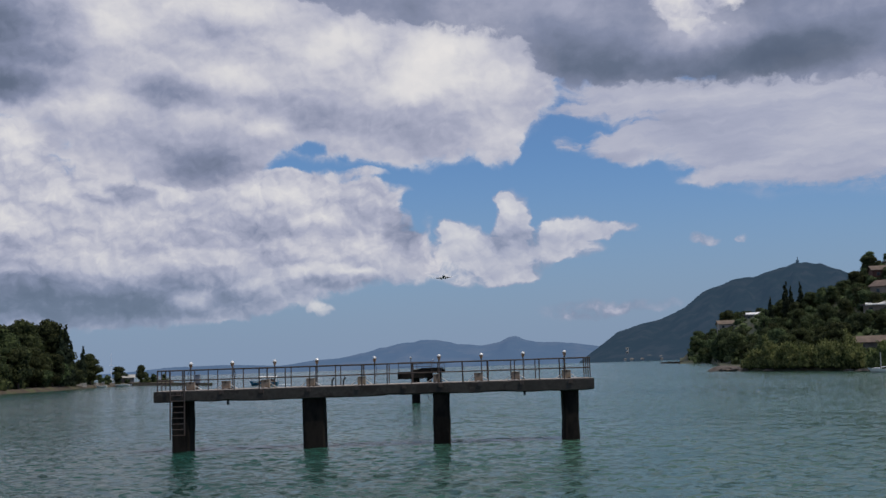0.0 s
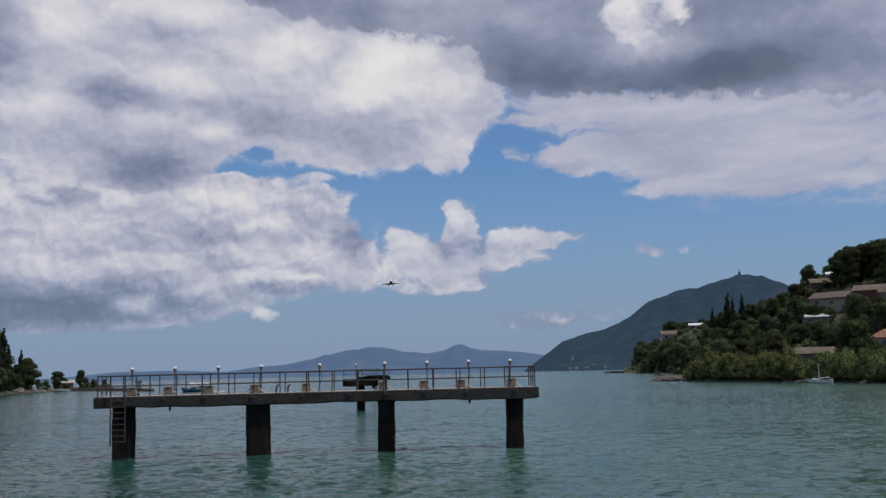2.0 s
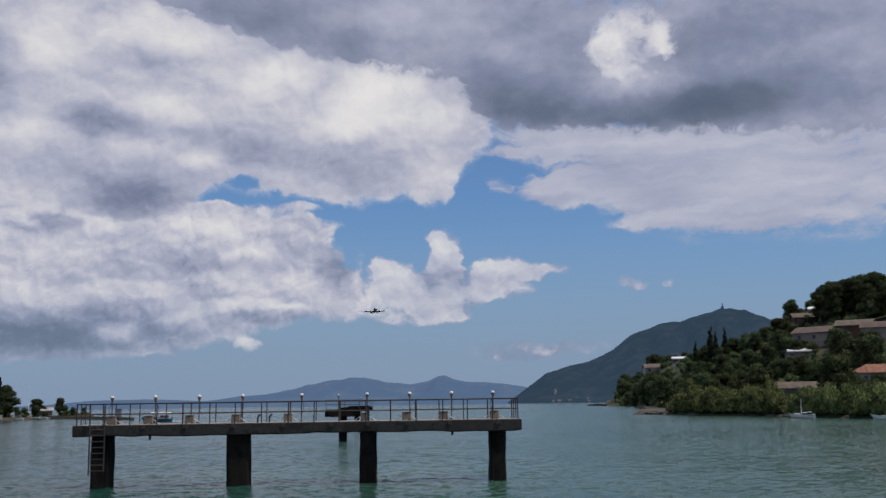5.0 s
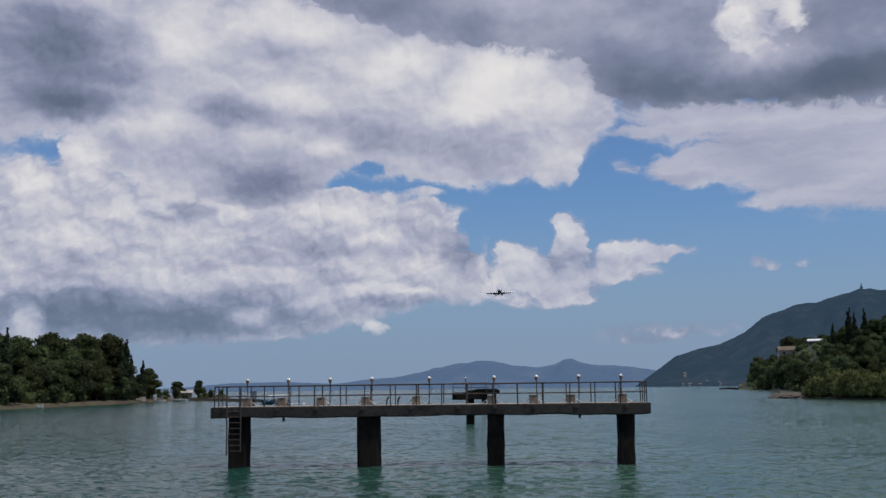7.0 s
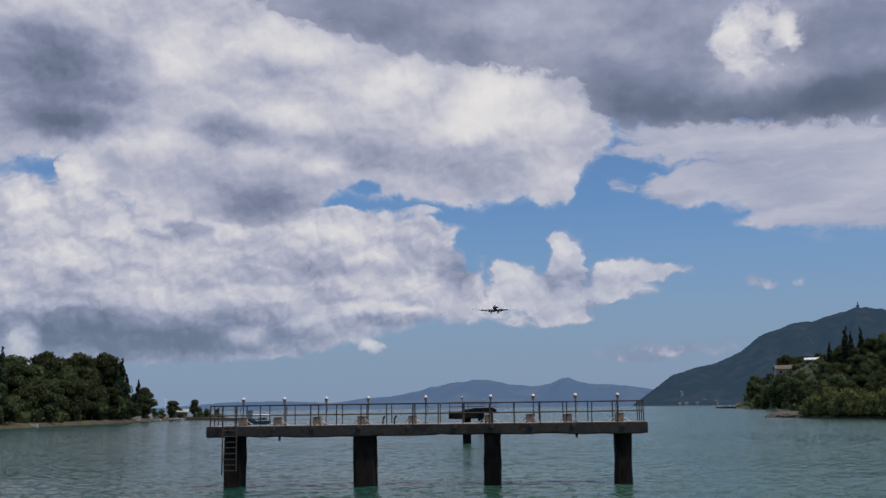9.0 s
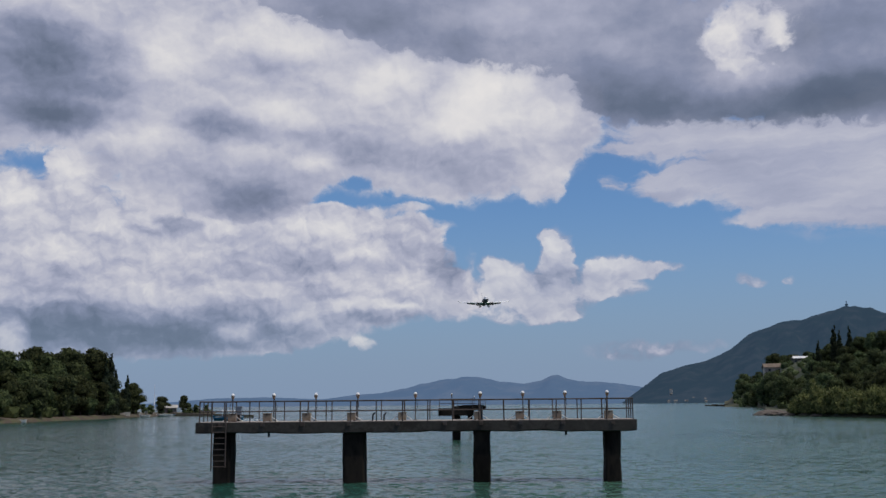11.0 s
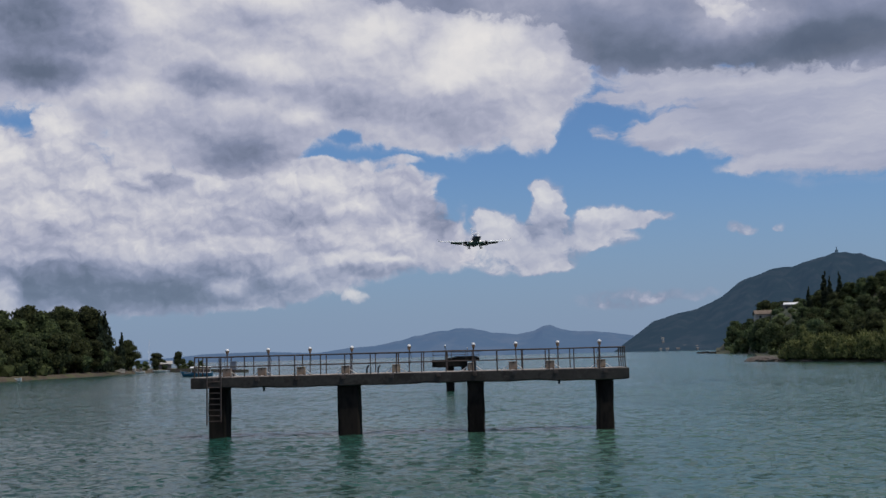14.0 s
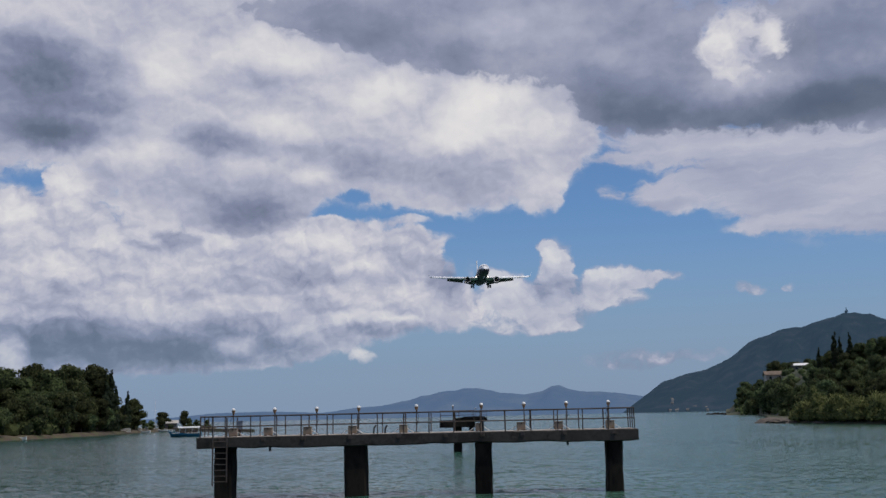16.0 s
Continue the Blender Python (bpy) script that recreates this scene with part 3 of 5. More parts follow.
def make_sea():
    """One sheet to the horizon; the bay carries a short steep chop that dies away with distance."""
    rng = np.random.default_rng(7)
    az = np.concatenate([np.linspace(-180, -31, 24), np.linspace(-30, 30, 440), np.linspace(31, 180, 24)[:-1]])
    d, rad = 6.0, [0.0, 2.0]
    while d < 420:
        rad.append(d)
        d += max(0.17, d * d / 14000) if d > 24 else 2.0
    rad = np.array(rad + [520, 680, 900, 1300, 1900, 2800, 4200, 6500])
    a, r = np.meshgrid(np.radians(az), rad, indexing="ij")
    x, y = r * np.sin(a), r * np.cos(a)
    z = np.zeros_like(x)
    for i in range(70):
        length = 0.42 * 2.8 ** (i / 69) * rng.uniform(0.9, 1.1)
        turn = rng.normal(0.25, 1.0)
        k = 2 * math.pi / length
        step = np.maximum(0.2, r * r / 14000)
        carry = np.clip((length / step - 2.0) / 3.0, 0, 1)
        z += CHOP / k * carry * np.sin(k * (x * math.sin(turn) + y * math.cos(turn)) + rng.uniform(0, 6.28))
    patch = 0.75 + 0.3 * np.sin(x * 0.045 + 1.3 * np.sin(y * 0.03)) * np.sin(y * 0.07 + 0.6)
    z *= patch * np.interp(x / (y + 40), [0.0, 0.25], [1.0, 0.6]) * np.clip((r - 8) / 10, 0, 1) * np.clip((r + 200) / 260, 0.5, 1)
    n, m = len(az), len(rad)
    idx = np.arange(n * m).reshape(n, m)
    q = np.stack([idx, np.roll(idx, -1, 0), np.roll(np.roll(idx, -1, 0), -1, 1), np.roll(idx, -1, 1)], -1)[:, :-1].reshape(-1, 4)
    sea = part("water", (np.stack([x, y, z], -1).reshape(-1, 3).tolist(), q[:, ::-1].tolist()), WATER, smooth=True)
    return tagged(sea, "choppy turquoise-green sea water of a sheltered bay", "water", kind="structure")


CHOP = 0.04


def ridge(name, label, profile, dist, depth, rough, mat, seed):
    """Far land: a crest over the horizon that falls to the shore in folded slopes."""
    az = np.array([p[0] for p in profile])
    el = np.array([p[1] for p in profile])
    cols, rows_n = 260, 22
    pts, faces = [], []
    for i in range(cols):
        a = az[0] + (az[-1] - az[0]) * i / (cols - 1)
        top = float(np.interp(a, az, el))
        crest = dist * math.tan(radians(max(top, 0.0)))
        crest += crest * rough * fbm(a * 1.3, seed, 0, 6) + dist * 0.00035 * fbm(a * 6.0, seed, 3, 4)
        for j in range(rows_n):
            s = j / (rows_n - 1)
            d = dist - depth * (1 - s)
            fold = fbm(a * 0.9, s * 3.0, seed, 5)
            z = crest * (s ** 0.75) * (1 + 0.22 * fold * math.sin(math.pi * s))
            x = a + 0.12 * fold * math.sin(math.pi * s)
            pts.append((d * math.sin(radians(x)), d * math.cos(radians(x)), z + 3.7 * s - 0.6 * (1 - s)))
    for i in range(cols - 1):
        for j in range(rows_n - 1):
            a = i * rows_n + j
            faces.append((a, a + rows_n, a + rows_n + 1, a + 1))
    ob = part(name, (pts, faces), mat, smooth=True)
    return tagged(ob, label, "mountain", kind="structure")


make_sea()
ridge("backdrop", "mountain ridge on the far shore with a blue haze glow added", [(-34, 0.2), (-22, 0.2), (-17.5, 0.16), (-14.8, 0.4), (-12, 0.45), (-8.9, 0.3), (-7.4, 0.52), (-5.8, 0.62), (-3.9, 1.0), (-2.6, 1.3), (-0.9, 1.48), (0.4, 1.24), (1.9, 1.07), (2.9, 1.2), (3.5, 1.5), (3.9, 1.53), (4.7, 1.18), (6.5, 1.07), (8.6, 0.8), (14, 0.5)], 4500, 500, 0.05, FARHILL, 1.7)
ridge("backdrop", "dark wooded mountain sloping down to the sea, haze glow added", [(7.2, 0.0), (9.38, 1.57), (10.15, 1.78), (10.71, 1.96), (11.62, 2.14), (12.52, 2.50), (12.94, 2.70), (13.51, 3.24), (14.00, 3.50), (14.49, 3.70), (15.31, 3.99), (15.93, 4.13), (16.54, 4.18), (17.62, 4.48), (18.76, 4.77), (19.22, 4.71), (19.86, 4.63), (20.37, 4.44), (21.13, 4.10), (22.24, 3.49), (27, 2.2), (36, 1.8)], 3900, 900, 0.02, NEARHILL, 5.2)

# ---- the lighting pier ----
DECK_TOP, FRONT, BACK, WEST, EAST = 2.9, 50.6, 53.1, -14.15, 7.05


def ragged_slab(x0, x1, y0, y1, z0, z1, seed, wear):
    """A concrete slab with chipped lower edges."""
    rings, n = [], 60
    for i in range(n + 1):
        x = x0 + (x1 - x0) * i / n
        w = wear * max(0.0, fbm(x * 0.6, seed, 0, 4) + 0.15)
        c = wear * 0.4 * max(0.0, fbm(x * 1.7, seed, 5, 3))
        sag = 0.02 * math.sin(x * 0.45 + seed)
        rings.append([(x, y0 + c, z1), (x, y0, z1 - 0.05), (x, y0 + c * 0.4, z0 + w + 0.05 + sag), (x, y0 + 0.1, z0 + w * 0.7 + sag), (x, y1, z0 + sag), (x, y1, z1)])
    return loft(rings)


def make_pier():
    pier = thing("lighting_pier", "weathered concrete approach-light pier standing in the water", "pier")
    part("deck_slab", ragged_slab(WEST, EAST, FRONT, BACK, 2.36, DECK_TOP, 2.0, 0.13), CONCRETE, pier, "stained concrete slab with chipped edges, shade in its dark grey")
    part("deck_surface", boxed(WEST + 0.06, EAST - 0.06, FRONT + 0.08, BACK - 0.05, DECK_TOP - 0.02, DECK_TOP + 0.03, bevel=0.01), DECK, pier, "concrete deck top with sunlight put into its pale colour")
    for x0, x1, lean in ((-13.36, -12.48, 0.0), (-7.06, -6.0, 0.03), (-0.75, 0.1, -0.02), (5.56, 6.32, -0.04)):
        d = 0.5 * (x1 - x0)
        rings = []
        for j in range(12):
            z = -1.5 + 3.95 * j / 11
            g = 0.03 * fbm(x0, z * 1.3, 2, 3)
            s = 1 - 0.03 * j / 11
            c = (x0 + x1) / 2 + lean * (2.4 - z) * 0.4
            h = d * s + g
            rings.append([(c - h, FRONT + 0.3, z), (c - h + 0.08, FRONT + 0.22, z), (c + h - 0.08, FRONT + 0.22, z), (c + h, FRONT + 0.3, z), (c + h, FRONT + 1.4, z), (c - h, FRONT + 1.4, z)])
        part("pillar", loft(rings), PILE, pier, "blackened concrete pillar with algae, its shade put into the colour")
    # bolt plates along the slab's face
    for x in (-12.95, -10.9, -8.95, -6.7, -4.35, -2.1, -0.35, 1.55, 3.55, 5.9):
        part("bracket", boxed(x - 0.1, x + 0.1, FRONT - 0.05, FRONT + 0.05, 2.7, 2.88, bevel=0.01), RUST, pier, "rusted bracket plate")
    for x in (-10.62, 3.7):
        part("drain_pipe", rodded((x, FRONT + 0.25, 2.45), (x, FRONT + 0.25, 2.2), 0.06), DARK_STEEL, pier)
    n = 17
    for y in (FRONT + 0.1, BACK - 0.12):
        for i in range(n + 1):
            x = WEST + 0.16 + (EAST - WEST - 0.32) * i / n + random.uniform(-0.04, 0.04) * (0 < i < n)
            thick = 0.034 if i % 4 == 0 else 0.027
            part("rail_post", rodded((x, y, DECK_TOP - 0.05), (x + random.uniform(-0.02, 0.02), y, 3.9), thick), RUST, pier)
        for z, r in ((3.9, 0.03), (3.42, 0.026)):
            rings = []
            for i in range(n + 1):
                px, pz = WEST + 0.14 + (EAST - WEST - 0.28) * i / n, z + 0.012 * fbm(i * 0.7, y, z, 2)
                rings.append([(px, y + r * math.cos(q * 0.785), pz + r * math.sin(q * 0.785)) for q in range(8)])
            bm = loft(rings)
            part("top_rail" if z > 3.6 else "mid_rail", bm, RUST, pier)
    for x in (WEST + 0.16, EAST - 0.16):
        for z in (3.9, 3.42):
            part("end_rail", rodded((x, FRONT + 0.1, z), (x, BACK - 0.12, z), 0.03), RUST, pier)
        for i in (1, 2):
            y = FRONT + 0.1 + (BACK - FRONT - 0.22) * i / 3
            part("rail_post", rodded((x, y, DECK_TOP - 0.05), (x, y, 3.9), 0.027), RUST, pier)
    # ladder down to the water
    ladder = part("ladder", rodded((-13.32, FRONT - 0.12, 0.62), (-13.32, FRONT - 0.12, 3.85), 0.035), RUST, pier, "rusted steel access ladder")
    part("stile", rodded((-12.64, FRONT - 0.12, 0.78), (-12.64, FRONT - 0.12, 3.85), 0.035), RUST, ladder)
    for i in range(8):
        z = 0.82 + i * 0.27
        part("rung", rodded((-13.32, FRONT - 0.12, z), (-12.64, FRONT - 0.12, z), 0.024), RUST, ladder)
    # bent grab handles and a short dark stanchion on the deck
    for x in (-5.6, -5.05):
        bm = rodded((x, FRONT + 0.35, DECK_TOP), (x + 0.02, FRONT + 0.35, 3.22), 0.04)
        rod(bm, (x + 0.02, FRONT + 0.35, 3.2), (x + 0.12, FRONT + 0.35, 3.32), 0.04)
        part("grab_handle", bm, DARK_STEEL, pier)
    part("stanchion", rodded((-0.32, FRONT + 0.3, DECK_TOP), (-0.32, FRONT + 0.3, 3.62), 0.05), DARK_STEEL, pier)
    part("stanchion_cap", boxed(-0.44, -0.2, FRONT + 0.2, FRONT + 0.4, 3.6, 3.65), DARK_STEEL, pier)
    return pier


def lamp_post(m, height=1.28, name="approach_lamp"):
    lamp = thing(name, "approach lamp with a glass globe on a thin post", "lamp", m, "approach lamps")
    part("post", rodded((0, 0, 0), (0, 0, height - 0.16), 0.026), RUST, lamp)
    part("foot", boxed(-0.1, 0.1, -0.1, 0.1, 0, 0.03, bevel=0.005), RUST, lamp)
    bm = rodded((0, 0, height - 0.2), (0, 0, height - 0.02), 0.045, 0.1, 12)
    part("holder", bm, LAMP_BASE, lamp, "bronze-brown lamp holder")
    part("globe", ball(bmesh.new(), (0, 0, height), 0.092, 16), GLOBE, lamp, "shiny clear-white glass globe", smooth=True)
    bm = bmesh.new()
    rod(bm, (0.03, 0, height - 0.2), (0.16, -0.04, height - 0.55), 0.012, n=5)
    rod(bm, (0.16, -0.04, height - 0.55), (0.05, -0.06, 0.3), 0.012, n=5)
    part("cable", bm, DARK_STEEL, lamp)
    return lamp


def transformer_box(m):
    t = thing("transformer_box", "faded tan metal transformer box on the pier deck", "electrical box", m, "transformer boxes")
    part("housing", boxed(-0.2, 0.2, -0.17, 0.17, 0.03, 0.37, bevel=0.02), BOXTAN, t)
    part("lid", boxed(-0.215, 0.215, -0.185, 0.185, 0.37, 0.4, bevel=0.01), BOXTAN, t)
    part("latch", boxed(-0.03, 0.03, -0.2, -0.17, 0.3, 0.38), RUST, t)
    for x in (-0.15, 0.15):
        part("conduit", rodded((x * 1.3, 0.05, 0.22), (x * 3.4, 0.1, 0.02), 0.018, n=6), PALE, t, "pale cable conduit")
        part("runner", boxed(x - 0.04, x + 0.04, -0.17, 0.17, 0, 0.03), RUST, t)
    return t


def make_far_platform(y, x, w, lamps, upper):
    p = thing("light_platform", "small dark concrete light platform standing in the bay", "platform", group="far light platforms")
    # same near-black as the pier pillars, shade included in the colour
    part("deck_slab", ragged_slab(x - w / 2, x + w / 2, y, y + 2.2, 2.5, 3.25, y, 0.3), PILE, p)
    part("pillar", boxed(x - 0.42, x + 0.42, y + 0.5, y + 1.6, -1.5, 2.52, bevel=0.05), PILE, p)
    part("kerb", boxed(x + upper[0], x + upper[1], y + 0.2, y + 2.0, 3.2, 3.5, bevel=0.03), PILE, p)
    for sx in (-w / 2 + 0.1, 0.2, w / 2 - 0.1):
        part("rail_post", rodded((x + sx, y + 0.15, 3.2), (x + sx, y + 0.15, 4.25), 0.03), RUST, p)
    part("top_rail", rodded((x - w / 2 + 0.1, y + 0.15, 4.2), (x + w / 2 - 0.1, y + 0.15, 4.2), 0.03), RUST, p)
    part("mid_rail", rodded((x - w / 2 + 0.1, y + 0.15, 3.75), (x + w / 2 - 0.1, y + 0.15, 3.75), 0.025), RUST, p)
    return p


make_pier()
S = 52.0 / 50.0
for x in (-12.2, -10.22, -8.21, -6.2, -3.46, -0.37, 1.64, 3.62, 5.62):
    lamp_post(pose(x * S, 52.0, DECK_TOP + 0.03, 0, random.uniform(-1, 1), random.uniform(0, 360)))
for x in (-12.21, -10.52, -8.64, -6.5, -4.08, -0.47, 1.48, 3.25, 5.65):
    transformer_box(pose(x * 51.3 / 50.0, 51.3, DECK_TOP + 0.03, 0, 0, random.uniform(-4, 4)))
junction = thing("junction_box", "small blue-grey junction box standing on the pier deck", "electrical box", pose(-12.45, 52.3, DECK_TOP + 0.03))
part("stand", boxed(-0.05, 0.05, -0.05, 0.05, 0, 0.35), RUST, junction)
part("housing", boxed(-0.15, 0.15, -0.1, 0.1, 0.33, 0.72, bevel=0.02), BLUEGREY, junction)
part("lid", boxed(-0.17, 0.17, -0.12, 0.12, 0.72, 0.75, bevel=0.01), BLUEGREY, junction)
make_far_platform(108.0, -3.3, 3.6, 2, (0.2, 1.7))
make_far_platform(196.0, -3.4, 6.0, 2, (-1.5, 2.6))
lamp_post(pose(-3.75, 108.9, 3.25), 1.45)
lamp_post(pose(-2.6, 196.9, 3.5), 1.5)


# ---- foliage ----


def leaf_cloud(rng, blobs, count, size, tall=1.0):
    """Points and faces of many small leaf clumps on and just inside a set of blobs (x, y, z, rx, rz)."""
    weights = np.array([b[3] * b[4] for b in blobs])
    which = rng.choice(len(blobs), count, p=weights / weights.sum())
    b = np.array(blobs)[which]
    d = rng.normal(size=(count, 3))
    d /= np.linalg.norm(d, axis=1)[:, None]
    d[:, 2] = np.where(d[:, 2] < -0.5, -d[:, 2], d[:, 2])
    r = rng.uniform(0.72, 1.1, count)[:, None]
    c = b[:, :3] + d * r * np.stack([b[:, 3], b[:, 3], b[:, 4]], 1)
    face = d + 0.4 * rng.normal(size=(count, 3))
    u = np.cross(face, rng.normal(size=(count, 3)))
    u /= np.linalg.norm(u, axis=1)[:, None] + 1e-6
    v = np.cross(u, face)
    v /= np.linalg.norm(v, axis=1)[:, None] + 1e-6
    s = size * rng.uniform(0.5, 1.3, count)[:, None]
    v[:, 2] *= tall
    pts = np.stack([c - u * s, c + v * s * 0.7, c + u * s, c - v * s * 0.7], 1).reshape(-1, 3)
    return pts.tolist(), [(4 * i, 4 * i + 1, 4 * i + 2, 4 * i + 3) for i in range(count)]


def blob_cores(blobs, seed, pts, faces, shrink=0.82):
    """Uneven dark hearts of the clumps, so that no daylight shows where the crown is dense."""
    for n, (x, y, z, rx, rz) in enumerate(blobs):
        bm = bmesh.new()
        bmesh.ops.create_icosphere(bm, subdivisions=1, radius=1)
        at = len(pts)
        for v in bm.verts:
            k = shrink * (1 + 0.3 * fbm(v.co.x * 1.6 + seed, v.co.y * 1.6 + n, v.co.z * 1.6, 3))
            pts.append((x + v.co.x * rx * k, y + v.co.y * rx * k, z + v.co.z * rz * k))
        faces += [tuple(at + v.index for v in f.verts) for f in bm.faces]
        bm.free()


def trunk_mesh(rng, height, r, forks, reach):
    bm = bmesh.new()
    p, lean = Vector((0, 0, -0.6)), Vector((rng.uniform(-0.08, 0.08), rng.uniform(-0.08, 0.08), 1))
    for i in range(5):
        q = p + lean * (height / 5)
        rod(bm, p, q + Vector((0, 0, 0.05)), r * (1 - 0.14 * i), r * (1 - 0.14 * (i + 1)), 7)
        p = q
        lean += Vector((rng.uniform(-0.1, 0.1), rng.uniform(-0.1, 0.1), 0))
    for i in range(forks):
        a = 2 * math.pi * i / forks + rng.uniform(-0.4, 0.4)
        z = height * rng.uniform(0.5, 0.85)
        rod(bm, (0.0, 0.0, z), (reach * math.cos(a), reach * math.sin(a), z + reach * rng.uniform(0.5, 0.9)), r * 0.4, r * 0.15, 6)
    return bm


def make_tree(name, label, seed, height, width, base, mat, count, size, clumps, group):
    """A broad tree: trunk, limbs and a crown of uneven clumps from base to height."""
    rng = np.random.default_rng(seed)
    blobs = []
    span = height - base
    for i in range(clumps):
        f = (i + 0.5) / clumps
        z = base + span * (0.1 + 0.78 * f) + rng.uniform(-0.06, 0.06) * span
        wide = width * 0.5 * (1.05 - 0.75 * abs(f - 0.35) ** 1.2)
        a, d = rng.uniform(0, 6.28), wide * rng.uniform(0.15, 0.68)
        r = width * rng.uniform(0.17, 0.29)
        blobs.append((d * math.cos(a), d * math.sin(a), min(z, height - r * 0.75), r, r * rng.uniform(0.65, 0.9)))
    tree = thing(name, label, "tree", group=group)
    part("trunk", trunk_mesh(rng, base + span * 0.55, 0.02 * height + 0.08, 4, width * 0.25), BARK, tree)
    pts, faces = leaf_cloud(rng, blobs, count, size)
    blob_cores(blobs, seed, pts, faces)
    part("crown", (pts, faces), mat, tree)
    return tree


def make_cypress(name, label, seed, height, width, group):
    rng = np.random.default_rng(seed)
    blobs = []
    n = 11
    for i in range(n):
        f = i / (n - 1)
        r = width * 0.5 * (math.sin(math.pi * min(1, 0.12 + f * 0.88) ** 0.6) ** 0.7 * 0.9 + 0.12) * (1 - 0.3 * f)
        z = height * (0.07 + 0.88 * f)
        blobs.append((rng.uniform(-0.1, 0.1) * width, rng.uniform(-0.1, 0.1) * width, z, max(0.18, r), height / n * 0.85))
    tree = thing(name, label, "tree", group=group)
    part("trunk", trunk_mesh(rng, height * 0.3, 0.015 * height + 0.05, 2, width * 0.1), BARK, tree)
    pts, faces = leaf_cloud(rng, blobs, 1500, 0.38, 1.6)
    blob_cores(blobs, seed, pts, faces, 0.8)
    part("crown", (pts, faces), CYPRESS, tree)
    return tree


def place(proto, x, y, z, s, sz=None, rz=None):
    r = random.uniform(0, 360) if rz is None else rz
    return copy_thing(proto, pose(x, y, z, 0, 0, r) @ Matrix.Diagonal((s, s, sz or s, 1)))


def polar(az, d):
    return d * math.sin(radians(az)), d * math.cos(radians(az))


# ---- western wooded point ----


def west_shore(az):
    """Distance of the waterline of the western point along a bearing."""
    return float(np.interp(az, [-40, -26, -23.3, -20.6, -18.9, -17.0, -15.2, -14.4], [230, 268, 300, 338, 385, 430, 470, 520]))


def make_west_point():
    pts, faces = [], []
    cols, rows_n = 90, 16
    for i in range(cols):
        az = -42 + 27.4 * i / (cols - 1)
        d0 = west_shore(az) + 1.6 * fbm(az * 2.2, 3, 0, 4)
        for j in range(rows_n):
            s = j / (rows_n - 1)
            d = d0 + 90 * s ** 1.6
            z = -0.5 + 1.25 * min(1, s * 9) + (0.6 * min(1, s * 3) + 0.2 * fbm(az, s * 6, 1, 4)) * float(np.interp(az, [-20, -15], [1, 0.15]))
            pts.append((*polar(az, d), z))
    for i in range(cols - 1):
        for j in range(rows_n - 1):
            a = i * rows_n + j
            faces.append((a, a + rows_n, a + rows_n + 1, a + 1))
    g = part("ground", (pts, faces), SOIL, smooth=True)
    tagged(g, "low brown earth bank of the wooded point", "shore", kind="structure")


make_west_point()
PROTO = []
for i, (h, w, b, c) in enumerate(((19, 12, 4, 17), (17, 13, 2.5, 17), (21, 11, 5, 17), (15, 11, 0.6, 16))):
    PROTO.append(make_tree("pine_tree", "tall dark green pine with a rounded uneven crown", 10 + i, h, w, b, PINE, 4200, 0.36, c, "pines on the point"))
BROAD = []
for i, (h, w, b, c) in enumerate(((9, 8.5, 1.2, 11), (8, 9, 1.0, 12), (10, 8, 1.6, 11))):
    BROAD.append(make_tree("broadleaf_tree", "leafy green broadleaf tree with a full crown", 30 + i, h, w, b, OAK, 2500, 0.3, c, "trees on the slope"))
SPIRE = [make_cypress("cypress_tree", "slender dark cypress tree", 50 + i, h, w, "cypresses") for i, (h, w) in enumerate(((16, 3.4), (14, 3.0), (18, 4.2)))]

# the first of each kind stands at the edge of its wood
for ob, az, back in zip(PROTO, (-29.5, -30.3, -31.2, -32.0), (20, 26, 24, 18)):
    ob.matrix_world = pose(*polar(az, west_shore(az) + back), 1.1)


